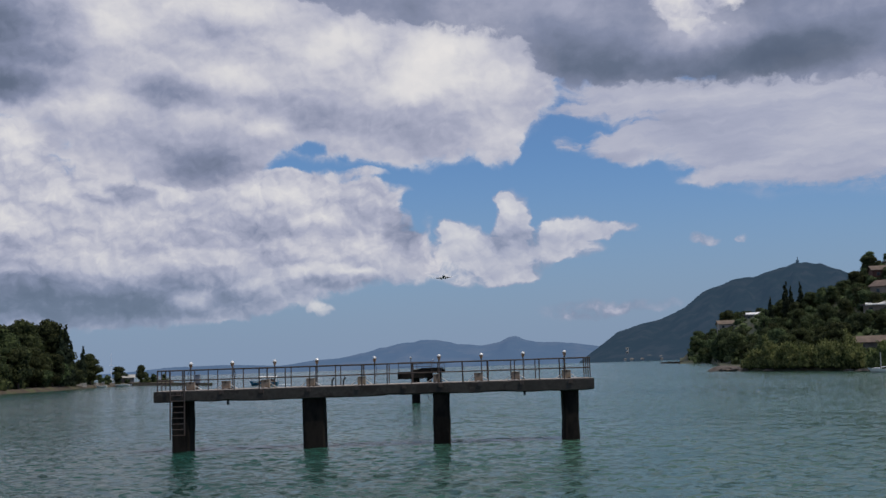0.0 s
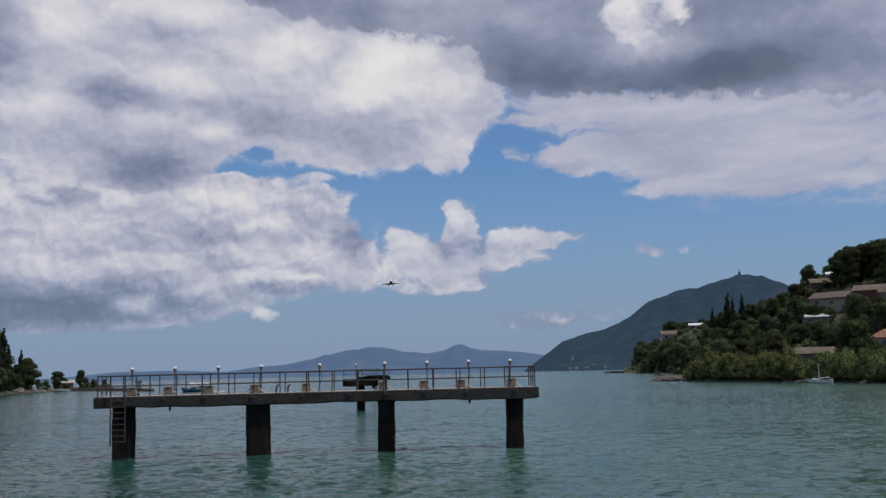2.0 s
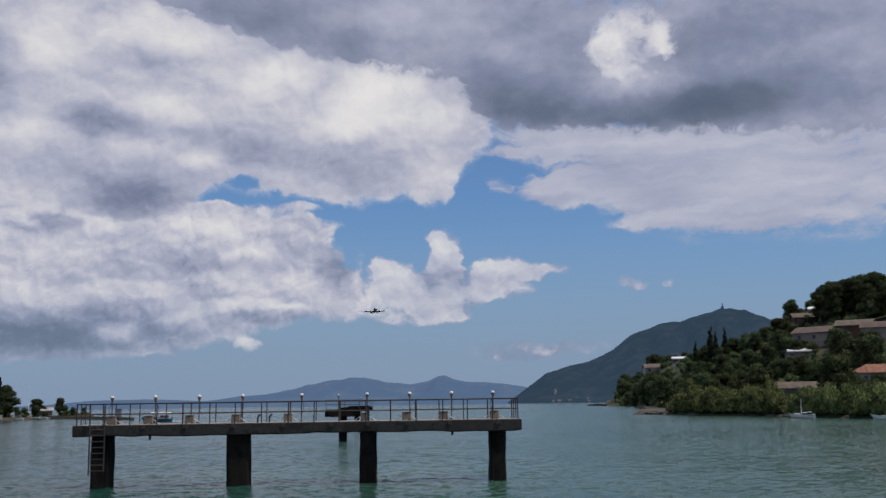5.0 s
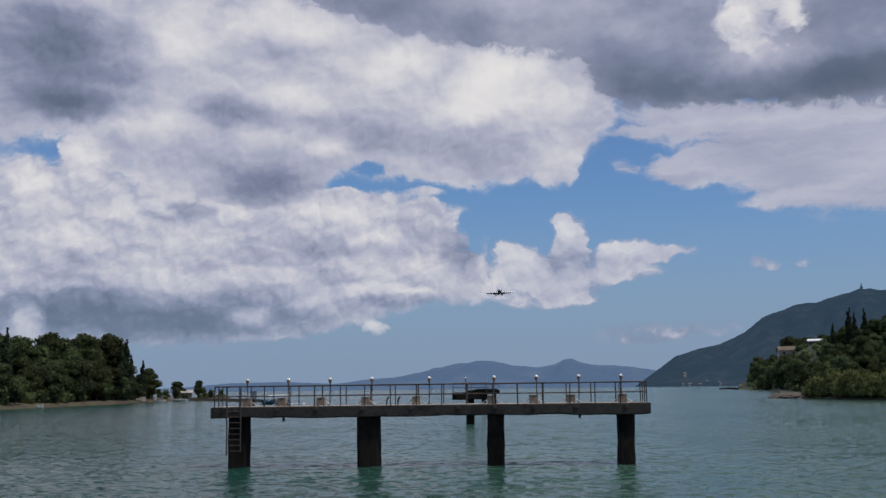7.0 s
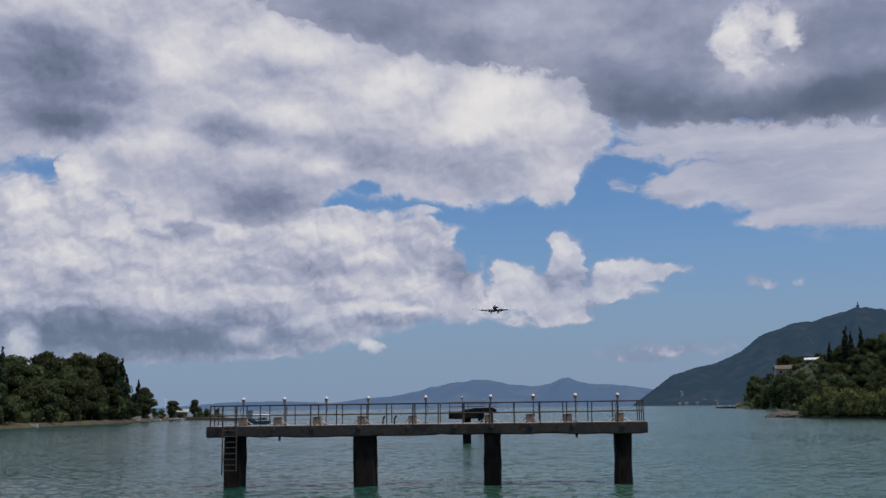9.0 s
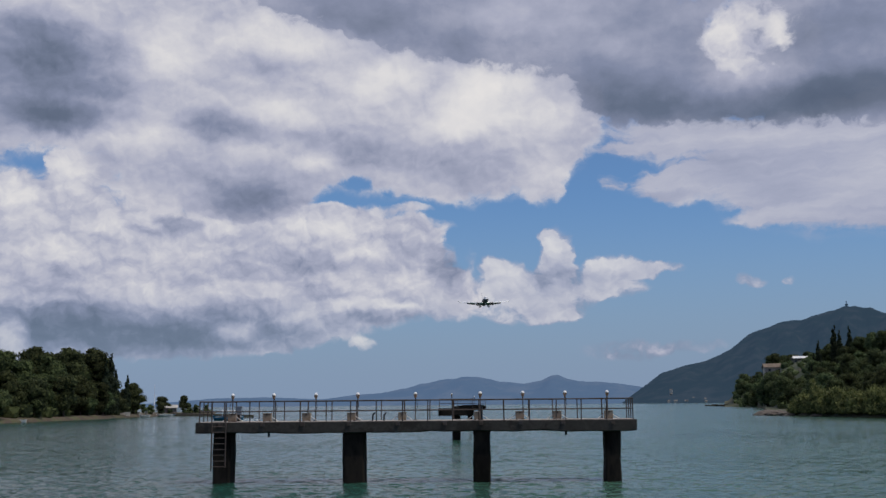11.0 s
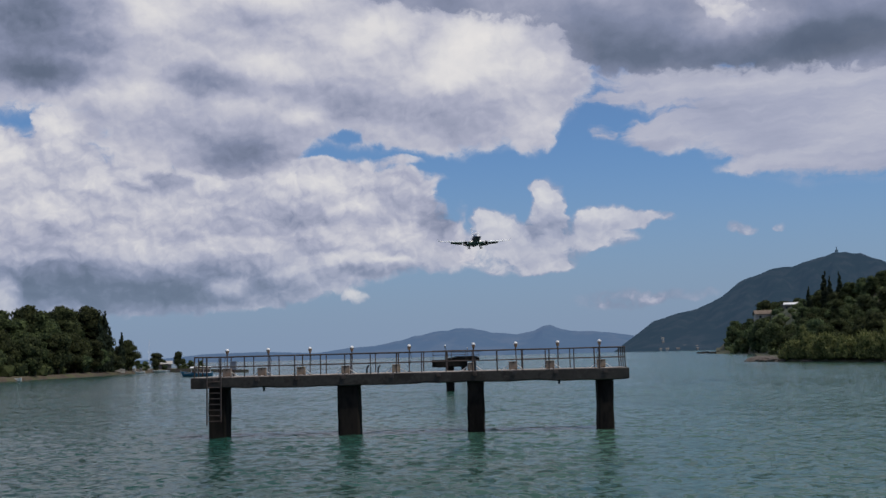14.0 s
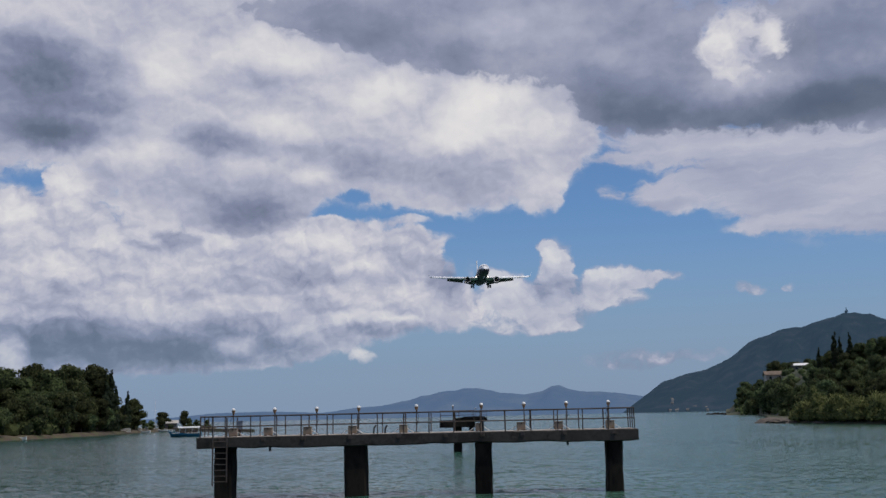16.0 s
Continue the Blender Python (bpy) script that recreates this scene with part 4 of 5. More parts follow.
def west_trees():
    # bearing, distance behind the waterline, kind, scale
    first = True
    spots = [(-27.6, 30, 0, 1.0), (-26.6, 22, 2, 0.95), (-25.2, 34, 0, 1.0), (-24.4, 26, 1, 0.95), (-23.6, 36, 2, 1.02), (-22.9, 26, 0, 0.98), (-22.2, 34, 2, 1.05),
             (-21.6, 24, 1, 1.0), (-21.0, 30, 2, 1.08), (-20.5, 26, 0, 1.05), (-24.9, 16, 3, 0.85), (-23.9, 10, 3, 0.7), (-22.6, 9, 3, 0.8), (-21.4, 12, 3, 0.85), (-20.6, 10, 3, 0.72),
             (-25.9, 8, 3, 0.55), (-26.7, 9, 3, 0.62), (-20.2, 17, 1, 0.75), (-18.75, 10, 3, 0.78), (-19.3, 14, 3, 0.62), (-23.2, 14, 1, 0.72), (-28.6, 20, 1, 0.9), (-22.0, 15, 1, 0.62)]
    for az, back, k, s in spots:
        x, y = polar(az, west_shore(az) + back)
        place(PROTO[k], x, y, 1.1, s)
    for az, back, k, s in ((-25.8, 10, 0, 1.15), (-19.95, 6, 0, 1.22), (-19.75, 9, 1, 1.05), (-19.15, 6, 1, 0.95), (-20.2, 9, 0, 1.1)):
        x, y = polar(az, west_shore(az) + back)
        place(SPIRE[k], x, y, 1.0, s)
    for az, back, k, s in ((-17.4, 8, 0, 0.72), (-17.0, 12, 1, 0.45), (-16.3, 6, 2, 0.7), (-16.0, 9, 1, 0.5), (-17.9, 7, 1, 0.4), (-15.6, 9, 1, 0.4), (-18.3, 6, 0, 0.4), (-15.1, 10, 2, 0.32), (-21.0, 6, 1, 0.7), (-22.2, 7, 2, 1.2), (-23.6, 6, 0, 1.15), (-25.3, 5, 1, 0.85), (-20.3, 8, 0, 0.85), (-26.0, 7, 0, 1.1), (-19.5, 7, 1, 0.75), (-27.3, 5, 2, 0.9)):
        x, y = polar(az, west_shore(az) + back)
        place(BROAD[k], x, y, 1.2, s)


west_trees()


def undergrowth(name, blobs, count, mat, label, seed):
    rng = np.random.default_rng(seed)
    pts, faces = leaf_cloud(rng, blobs, count, 0.42)
    blob_cores(blobs, seed, pts, faces, 0.85)
    return tagged(part(name, (pts, faces), mat), label, "shrubs", kind="stuff")


def west_shrubs():
    rng = random.Random(21)
    blobs = []
    for i in range(150):
        az = rng.uniform(-31, -18.4)
        x, y = polar(az, west_shore(az) + rng.uniform(7, 40))
        r = rng.uniform(1.6, 3.2)
        blobs.append((x, y, 0.9 + r * 0.5, r, r * rng.uniform(0.8, 1.3)))
    for i in range(26):
        az = rng.uniform(-18.4, -14.9)
        x, y = polar(az, west_shore(az) + rng.uniform(5, 14))
        r = rng.uniform(0.7, 1.6)
        blobs.append((x, y, 0.9 + r * 0.4, r, r))
    undergrowth("undergrowth", blobs, 9000, PINE, "dark green undergrowth beneath the pines", 5)


west_shrubs()


# ---- eastern hill ----
def east_shore(az):
    return float(np.interp(az, [11.2, 11.9, 12.8, 14.2, 14.7, 16.2, 18, 20, 24, 26.5, 40], [900, 800, 760, 690, 300, 272, 252, 238, 208, 193, 150]))


def hill_z(x, y):
    """Height of the eastern hillside."""
    az, d = math.degrees(math.atan2(x, y)), math.hypot(x, y)
    top = float(np.interp(az, [11.2, 12, 12.7, 13.3, 14, 15, 16.5, 17.6, 21, 22.4, 24, 25, 27, 40], [0.5, 1, 3, 12, 15, 20, 23, 19, 28, 36, 37, 37, 37, 37]))
    d0 = max(east_shore(az), float(np.interp(az, [14, 15.5, 18, 22, 27], [690, 420, 330, 280, 240])))
    d1 = d0 + float(np.interp(az, [11, 14, 16, 20, 27], [60, 110, 170, 190, 200]))
    s = min(1.0, max(0.0, (d - d0) / (d1 - d0)))
    flat = 1.2 * min(1.0, max(0.0, (d - east_shore(az)) / 5.0)) - 0.4
    return flat + top * (s * s * (3 - 2 * s)) + 1.2 * s * fbm(x * 0.03, y * 0.03, 0, 4)


def make_east_hill():
    pts, faces = [], []
    cols, rows_n = 150, 46
    for i in range(cols):
        az = 12.5 + 27 * (i / (cols - 1)) ** 1.3
        d0 = east_shore(az)
        for j in range(rows_n):
            d = d0 - 2 + 560 * (j / (rows_n - 1)) ** 1.4
            x, y = polar(az, d)
            pts.append((x, y, hill_z(x, y)))
    for i in range(cols - 1):
        for j in range(rows_n - 1):
            a = i * rows_n + j
            faces.append((a, a + rows_n, a + rows_n + 1, a + 1))
    g = part("ground", (pts, faces), SCRUB, smooth=True)
    tagged(g, "scrub-covered hillside falling to the bay", "hill", kind="structure")


make_east_hill()
for ob, az, d in zip(BROAD + SPIRE, (30.0, 30.8, 31.5, 30.4, 31.2, 32.0), (300, 310, 290, 330, 335, 325)):
    x, y = polar(az, d)
    ob.matrix_world = pose(x, y, hill_z(x, y) - 0.3)


def east_trees():
    rng = random.Random(4)
    made = 0
    while made < 235:
        az = rng.uniform(13.3, 29.5)
        d0 = max(east_shore(az), float(np.interp(az, [14, 15.5, 18, 22, 27], [690, 400, 300, 255, 215])))
        d = d0 + 3 + rng.random() ** 0.8 * float(np.interp(az, [12, 14, 18, 27], [60, 130, 200, 240]))
        x, y = polar(az, d)
        s = rng.uniform(0.6, 1.3) * (0.75 if 15.8 < az < 23.6 and d > 360 else 1.0)
        top = math.degrees(math.atan2(hill_z(x, y) + 9.2 * s - 3.7, d))
        # the outlook before the houses is kept clear
        if any(abs(a - az) < (w / 2 + 3) / hd * 57.3 and d < hd + w * 0.6 and (top > rise - 0.12 or d > hd - 8) for a, hd, rise, w in HOUSES):
            continue
        if rng.random() < 0.2:
            place(PROTO[3], x, y, hill_z(x, y) - 0.2, s * 0.75)
        else:
            place(BROAD[rng.randrange(3)], x, y, hill_z(x, y) - 0.3, s)
        made += 1
    for az, d, s in ((17.3, 455, 0.95), (18.1, 450, 1.0), (18.35, 462, 0.9), (18.8, 448, 0.95), (17.05, 460, 0.66), (18.0, 470, 0.8), (16.9, 440, 0.6)):
        x, y = polar(az, d)
        place(SPIRE[2 if az > 18.05 and az < 18.2 else 0], x, y, hill_z(x, y) - 0.3, s)
    # garden trees close before the houses
    for a, hd, rise, w in HOUSES:
        n = max(4, int(w / 1.8))
        for i in range(n):
            d = hd - rng.uniform(7, 15)
            az = a + ((i + 0.5) / n - 0.5 + rng.uniform(-0.1, 0.1)) * (w + 4) / hd * 57.3
            x, y = polar(az, d)
            want = 3.7 + d * math.tan(radians(rise - rng.uniform(0.02, 0.34))) - hill_z(x, y)
            if want > 1.5:
                place(BROAD[rng.randrange(3)], x, y, hill_z(x, y) - 0.3, min(1.8, max(0.3, want / 9.0)))
    for az, d, k in ((15.0, 655, 1), (15.6, 650, 0), (15.85, 640, 2), (16.0, 610, 1), (16.75, 640, 0), (17.0, 600, 2), (16.2, 660, 0), (14.7, 660, 2), (14.3, 690, 1), (14.0, 700, 0), (13.7, 715, 2)):
        x, y = polar(az, d)
        place(BROAD[k], x, y, hill_z(x, y) - 0.4, rng.uniform(0.8, 1.05))
    # the dark wood on the crest
    for i in range(34):
        az = 23.8 + 6 * i / 34 + rng.uniform(-0.2, 0.2)
        d = rng.uniform(395, 460)
        x, y = polar(az, d)
        place(PROTO[rng.randrange(3)], x, y, hill_z(x, y) - 1, rng.uniform(0.62, 0.8))


def site(az, rise, high, near):
    """Where the slope along a bearing carries an eave of that height at that rise (degrees) above the bay."""
    d = near
    while d < near + 330:
        z = 3.7 + d * math.tan(radians(rise)) - high
        if hill_z(*polar(az, d)) + 0.3 >= z:
            break
        d += 4
    return d, z


def house(az, d, z, w, depth, storeys, roof, wall, turn, label):
    """A house with walls, a pitched or flat roof and windows, dug into the slope."""
    x, y = polar(az, d)
    h = thing("house", label, "house", pose(x, y, z, 0, 0, -az + turn), "houses on the hill")
    top = 2.9 * storeys
    part("wall", boxed(-w / 2, w / 2, -depth / 2, depth / 2, -4, top), wall, h)
    if roof == "flat":
        part("roof", boxed(-w / 2 - 0.8, w / 2 + 0.8, -depth / 2 - 0.9, depth / 2 + 0.5, top + 0.01, top + 0.3, bevel=0.05), WALLGREY, h)
        part("awning", loft([[(sx, -depth / 2 - 1.2, top - 0.1), (sx, -depth / 2 - 1.2, top + 0.15), (sx, depth / 2, top + 1.5), (sx, depth / 2, top + 1.2)] for sx in (-w * 0.42, w * 0.42)]), WHITEROOF, h, "bright white sloping roof sheet")
    else:
        o = 0.6
        rise = depth * 0.24
        sec = [(-depth / 2 - o, top - 0.1), (0, top + rise), (depth / 2 + o, top - 0.1), (depth / 2 + o, top + 0.1), (0, top + rise + 0.22), (-depth / 2 - o, top + 0.1)]
        if roof == "hip":
            rings = [[(sx, yy * k, zz if k == 1 else (top if q < 3 else top + 0.15) + (zz - top) * 0.02) for q, (yy, zz) in enumerate(sec)] for sx, k in ((-w / 2 - o, 0.98), (-w / 2 + depth * 0.4, 1), (w / 2 - depth * 0.4, 1), (w / 2 + o, 0.98))]
        else:
            rings = [[(sx, yy, zz) for yy, zz in sec] for sx in (-w / 2 - o, w / 2 + o)]
            gable = loft([[(sx, -depth / 2, top - 0.05), (sx, depth / 2, top - 0.05), (sx, 0, top + rise * 0.95)] for sx in (-w / 2 + 0.02, w / 2 - 0.02)])
            part("gable", gable, wall, h)
        part("roof", loft(rings), ORANGE if roof == "hip" else TILES, h, "weathered clay tile roof")
    n = max(2, int(w / 4.5))
    for s in range(storeys):
        for i in range(n):
            cx = -w / 2 + w * (i + 0.5) / n
            z = 2.9 * s + 0.9
            win = part("window", boxed(cx - 0.6, cx + 0.6, -depth / 2 - 0.05, -depth / 2 + 0.02, z, z + 1.3), WALLGREY, h)
            part("pane", boxed(cx - 0.5, cx + 0.5, -depth / 2 - 0.07, -depth / 2 - 0.052, z + 0.1, z + 1.2), PANE, win)
    return h


# bearing, rise, width, depth, storeys, roof, wall, turn, label
HOUSES = []
for az, rise, w, depth, storeys, roof, wall, turn, label in (
    (15.25, 1.72, 14, 8, 1, "gable", WALLPAINT, 8, "grey house with a brown tiled roof among trees"),
    (16.4, 2.15, 9, 7, 1, "flat", WALLGREY, 0, "pale house with a white flat roof among trees"),
    (22.5, 2.36, 9, 7, 1, "flat", WALLTAN, 0, "small brick house with a bright white roof on the slope"),
    (23.6, 3.3, 16, 9, 1, "gable", WALLTAN, -28, "long house with a brown tiled roof on the slope"),
    (25.3, 3.6, 11, 8, 1, "gable", BRICKRED, -10, "reddish house with a tiled roof under the wood"),
    (22.8, 4.1, 8, 7, 1, "gable", BRICKRED, 12, "red-brown house on the crest"),
    (23.3, 4.5, 4.5, 5, 1, "flat", WALLPAINT, 0, "narrow white house beside the wood"),
    (26.1, 1.2, 12, 9, 1, "hip", WALLPAINT, 6, "white villa with an orange tiled roof and terrace"),
    (26.6, 3.45, 12, 8, 1, "gable", WALLTAN, -6, "tan house with a low tiled roof"),
    (22.2, 0.5, 13, 7, 1, "gable", WALLGREY, 3, "old grey boathouse with a brown tiled roof behind reeds"),
):
    d, z = site(az, rise, 2.9 * storeys, 262 if rise < 1 else 300 if rise < 1.5 else 350 if az > 20 else 560)
    HOUSES.append((az, d, rise, w))
    house(az, d, z, w, depth, storeys, roof, wall, turn, label)
east_trees()


def east_shrubs():
    rng = random.Random(33)
    blobs = []
    houses = [polar(a, d) for a, d, *_ in HOUSES]
    while len(blobs) < 620:
        az = rng.uniform(12.9, 29.0)
        d0 = max(east_shore(az), float(np.interp(az, [14, 15.5, 18, 22, 27], [690, 400, 300, 255, 215])))
        d = d0 + 2 + rng.random() * float(np.interp(az, [12, 14, 18, 27], [70, 150, 230, 260]))
        x, y = polar(az, d)
        if any(math.hypot(hx - x, hy - y) < 9 for hx, hy in houses):
            continue
        r = rng.uniform(1.4, 3.2)
        blobs.append((x, y, hill_z(x, y) + r * 0.3, r, r * rng.uniform(0.6, 0.95)))
    undergrowth("undergrowth", blobs, 26000, OAK, "green scrub and bushes covering the hillside", 6)


east_shrubs()


def reed_bank(name, az0, az1, clumps, leaves, height, depth, seed):
    """A bank of giant cane along the waterline: leaning leafy clumps with feathery tops."""
    rng = np.random.default_rng(seed)
    blobs = []
    for i in range(clumps):
        az = az0 + (az1 - az0) * (i + rng.random()) / clumps
        back = depth * rng.random()
        x, y = polar(az, east_shore(az) + 2.2 + back)
        lump = 0.74 + 0.45 * fbm(az * 2.2, seed, 0, 4)
        h = max(1.6, height * lump * min(1.0, 0.4 + (az - az0) * 1.2) * rng.uniform(0.75, 1.1) * (0.8 + 0.25 * back / depth))
        r = rng.uniform(1.0, 1.9)
        blobs.append((x, y, 0.5 + h * 0.28, r, h * 0.32))
        blobs.append((x + rng.normal() * 0.6, y + 0.3, 0.5 + h - r * 0.9, r * rng.uniform(0.7, 1.0), r * rng.uniform(0.8, 1.2)))
    pts, faces = leaf_cloud(rng, blobs, leaves, 0.28, 1.5)
    # feathery tips
    for bx, by, bz, rx, rz in blobs[1::2]:
        for j in range(12):
            a, q = rng.random() * 6.28, rng.random() * rx
            x, y, z = bx + math.cos(a) * q, by + math.sin(a) * q, bz + rz * 0.7
            u, v, w, ln = math.cos(a), math.sin(a), rng.uniform(0.05, 0.12), rng.uniform(0.7, 1.5)
            k = len(pts)
            pts += [[x - v * w, y + u * w, z], [x + v * w, y - u * w, z], [x + u * 0.35 + v * w, y + v * 0.35 - u * w, z + ln * 0.7], [x + u * 0.35 - v * w, y + v * 0.35 + u * w, z + ln * 0.7], [x + u * 0.9, y + v * 0.9, z + ln * 0.62]]
            faces += [(k, k + 1, k + 2, k + 3), (k + 3, k + 2, k + 4)]
    blob_cores(blobs, seed, pts, faces, 0.8)
    ob = part(name, (pts, faces), CANE)
    return tagged(ob, "dense bank of yellow-green giant cane along the water", "reeds", kind="stuff")


reed_bank("reed_bank", 15.9, 21.6, 120, 30000, 6.9, 7.0, 3)
reed_bank("reed_bank", 22.0, 29.5, 140, 36000, 6.4, 7.0, 8)


def make_rocks():
    rng = random.Random(9)
    spots = [(14.7, 292, 2.6), (14.95, 290, 2.2), (15.3, 286, 2.4), (15.6, 282, 2.0), (15.1, 294, 2.6), (15.9, 279, 1.6), (21.8, 224, 1.0), (21.5, 226, 0.9), (11.65, 905, 2.2), (12.0, 880, 3.2), (12.3, 850, 2.6), (12.7, 800, 3.5), (20.9, 231, 0.8), (24.6, 203, 0.8), (17.0, 262, 0.9)]
    for az, d, r in spots:
        bm = bmesh.new()
        bmesh.ops.create_icosphere(bm, subdivisions=3, radius=1)
        o = rng.uniform(0, 50)
        for v in bm.verts:
            k = 1 + 0.35 * fbm(v.co.x * 1.3 + o, v.co.y * 1.3, v.co.z * 1.3, 4)
            v.co = Vector((v.co.x * r * 1.5 * k, v.co.y * r * k, v.co.z * r * 0.45 * k))
        ob = part("rock", bm, PILE if d > 700 else ROCK)
        x, y = polar(az, d)
        ob.matrix_world = pose(x, y, 0.1, 0, 0, rng.uniform(-30, 30))
        tagged(ob, "brown weathered shore rock at the waterline", "rock", "shore rocks")


make_rocks()


# ---- the airliner ----
def airfoil(chord, thick, x, y_le, z, twist=0.0, n=10):
    """A wing section ring; the leading edge points to -y."""
    up, lo = [], []
    for i in range(n + 1):
        s = 0.5 * (1 - math.cos(math.pi * i / n))
        t = 5 * thick * (0.2969 * math.sqrt(s) - 0.126 * s - 0.3516 * s * s + 0.2843 * s ** 3 - 0.1036 * s ** 4)
        up.append((x, y_le + s * chord, z + (t + 0.02 * math.sin(math.pi * s)) * chord - s * chord * math.tan(radians(twist))))
        lo.append((x, y_le + s * chord, z - (t - 0.02 * math.sin(math.pi * s)) * chord - s * chord * math.tan(radians(twist))))
    return up + lo[-2:0:-1]


def make_airliner():
    plane = thing("airliner", "white twin-engine airliner with dark belly coming in to land, gear down", "airplane")
    # fuselage, nose to -y: station, radius, height of the centre
    sta = [(-18.6, 0.05, -0.55), (-18.3, 0.45, -0.5), (-17.6, 0.9, -0.35), (-16.6, 1.3, -0.18), (-15.2, 1.65, -0.05), (-13.2, 1.86, 0), (0, 1.88, 0), (8, 1.88, 0), (12, 1.6, 0.28), (15.5, 1.1, 0.75), (18.5, 0.55, 1.25), (20.2, 0.2, 1.5)]
    n = 28
    top, low = [], []
    for y, r, zc in sta:
        ring = [(r * math.cos(2 * math.pi * i / n), y, zc + 1.06 * r * math.sin(2 * math.pi * i / n)) for i in range(n)]
        top.append(ring[0:n // 2 + 1])
        low.append(ring[n // 2:] + ring[:1])
    for name, rings, mat, lab in (("fuselage", top, PAINTW, "white upper fuselage"), ("belly", low, PAINTD, "dark painted lower fuselage")):
        bm = bmesh.new()
        vs = [[bm.verts.new(p) for p in ring] for ring in rings]
        for a, b in zip(vs, vs[1:]):
            for i in range(len(a) - 1):
                bm.faces.new((a[i], a[i + 1], b[i + 1], b[i]))
        bmesh.ops.recalc_face_normals(bm, faces=bm.faces)
        ob = part(name, bm, mat, plane, lab, smooth=True)
        if name == "fuselage":
            for sx in (-1, 1):
                for a0, a1, y0, y1 in ((0.06, 0.5, -17.45, -17.0), (0.55, 0.95, -17.05, -16.55)):
                    sec = []
                    for a in (a0, a1):
                        for y in (y0, y1):
                            r = float(np.interp(y, [s[0] for s in sta], [s[1] for s in sta])) + 0.03
                            zc = float(np.interp(y, [s[0] for s in sta], [s[2] for s in sta]))
                            ang = math.pi / 2 - sx * a
                            sec.append((r * math.cos(ang), y, zc + 1.06 * r * math.sin(ang)))
                    part("cockpit_window", (sec, [(0, 1, 3, 2)]), PANE, ob, "dark cockpit window")
    bm = bmesh.new()
    bmesh.ops.create_uvsphere(bm, u_segments=20, v_segments=12, radius=1, matrix=Matrix.LocRotScale((0, 1.2, -1.35), None, (2.1, 6.0, 0.95)))
    part("wing_fairing", bm, PAINTD, plane, smooth=True)
    for sx in (-1, 1):
        tipx = 17.1
        def le(x):
            return -4.6 + (x - 1.5) * 0.52
        def wz(x):
            return -1.15 + (x - 1.5) * math.tan(radians(6.0))
        def ch(x):
            return float(np.interp(x, [1.5, 5.8, 17.1], [7.4, 4.7, 1.6]))
        rings = [airfoil(ch(x), 0.12, sx * x, le(x), wz(x), 1.0) for x in (1.2, 3.0, 5.8, 9.0, 13.0, tipx)]
        wing = part("wing", loft(rings), WINGMETAL, plane, "light grey swept wing", smooth=True)
        # slat along the leading edge, lowered
        for x0, x1 in ((5.9, 9.4), (9.5, 13.2), (13.3, 16.6)):
            rings = [[(sx * x, le(x) + dy, wz(x) + dz) for dy, dz in ((-0.55, -0.42), (-0.5, -0.15), (-0.2, 0.1), (0.3, 0.25), (0.05, 0.02), (-0.35, -0.42))] for x in (x0, x1)]
            part("slat", loft(rings), SLATMETAL, wing, "extended white leading-edge slat")
        for x0, x1 in ((2.0, 5.6), (6.0, 11.4)):
            rings = []
            for x in (x0, x1):
                y0, z0, c = le(x) + ch(x) * 0.86, wz(x) - 0.16, ch(x) * 0.26
                rings.append([(sx * x, y0, z0), (sx * x, y0 + c * 0.5, z0 - c * 0.28), (sx * x, y0 + c, z0 - c * 0.72), (sx * x, y0 + c * 0.45, z0 - c * 0.42), (sx * x, y0, z0 - 0.14)])
            part("flap", loft(rings), FLAPGREY, wing, "lowered dark flap")
        for x in (3.6, 7.6, 10.2):
            bm = bmesh.new()
            bmesh.ops.create_uvsphere(bm, u_segments=10, v_segments=8, radius=1, matrix=Matrix.LocRotScale((sx * x, le(x) + ch(x) * 0.95, wz(x) - 0.45), Euler((-0.25, 0, 0)), (0.17, 1.5, 0.26)))
            part("flap_fairing", bm, FLAPGREY, wing, smooth=True)
        rings = [airfoil(1.6 - 0.9 * f, 0.09, sx * (tipx + 0.75 * f ** 0.7), le(tipx) + 1.1 * f, wz(tipx) + 1.5 * f ** 1.3) for f in (0.0, 0.15, 0.4, 1.0)]
        part("winglet", loft(rings), PAINTW, wing, "white upturned winglet", smooth=True)
        # engine
        ex, ey, ez = sx * 4.83, -4.4, -2.0
        prof = [(-1.5, 0.86), (-1.62, 0.96), (-1.4, 1.06), (-0.4, 1.12), (0.8, 1.05), (1.9, 0.8), (1.9, 0.7)]
        m = 20
        rings = [[(ex + r * math.cos(2 * math.pi * i / m), ey + y, ez + 0.96 * r * math.sin(2 * math.pi * i / m)) for i in range(m)] for y, r in prof]
        eng = part("engine", loft(rings, caps=False), PAINTD, plane, "dark engine nacelle under the wing", smooth=True)
        rings = [[(ex + r * math.cos(2 * math.pi * i / m), ey + y, ez + 0.96 * r * math.sin(2 * math.pi * i / m)) for i in range(m)] for y, r in ((-1.63, 0.97), (-1.68, 0.92), (-1.6, 0.85), (-1.3, 0.8))]
        part("intake_lip", loft(rings, caps=False), WINGMETAL, eng, "polished intake lip", smooth=True)
        part("fan", rodded((ex, ey - 0.9, ez), (ex, ey - 0.85, ez), 0.82, n=20), BLACK, eng, "dark fan face")
        part("spinner", rodded((ex, ey - 1.3, ez), (ex, ey - 0.9, ez), 0.02, 0.25, 12), FLAPGREY, eng)
        part("core_nozzle", rodded((ex, ey + 1.6, ez), (ex, ey + 2.6, ez), 0.55, 0.35, 14), FLAPGREY, eng)
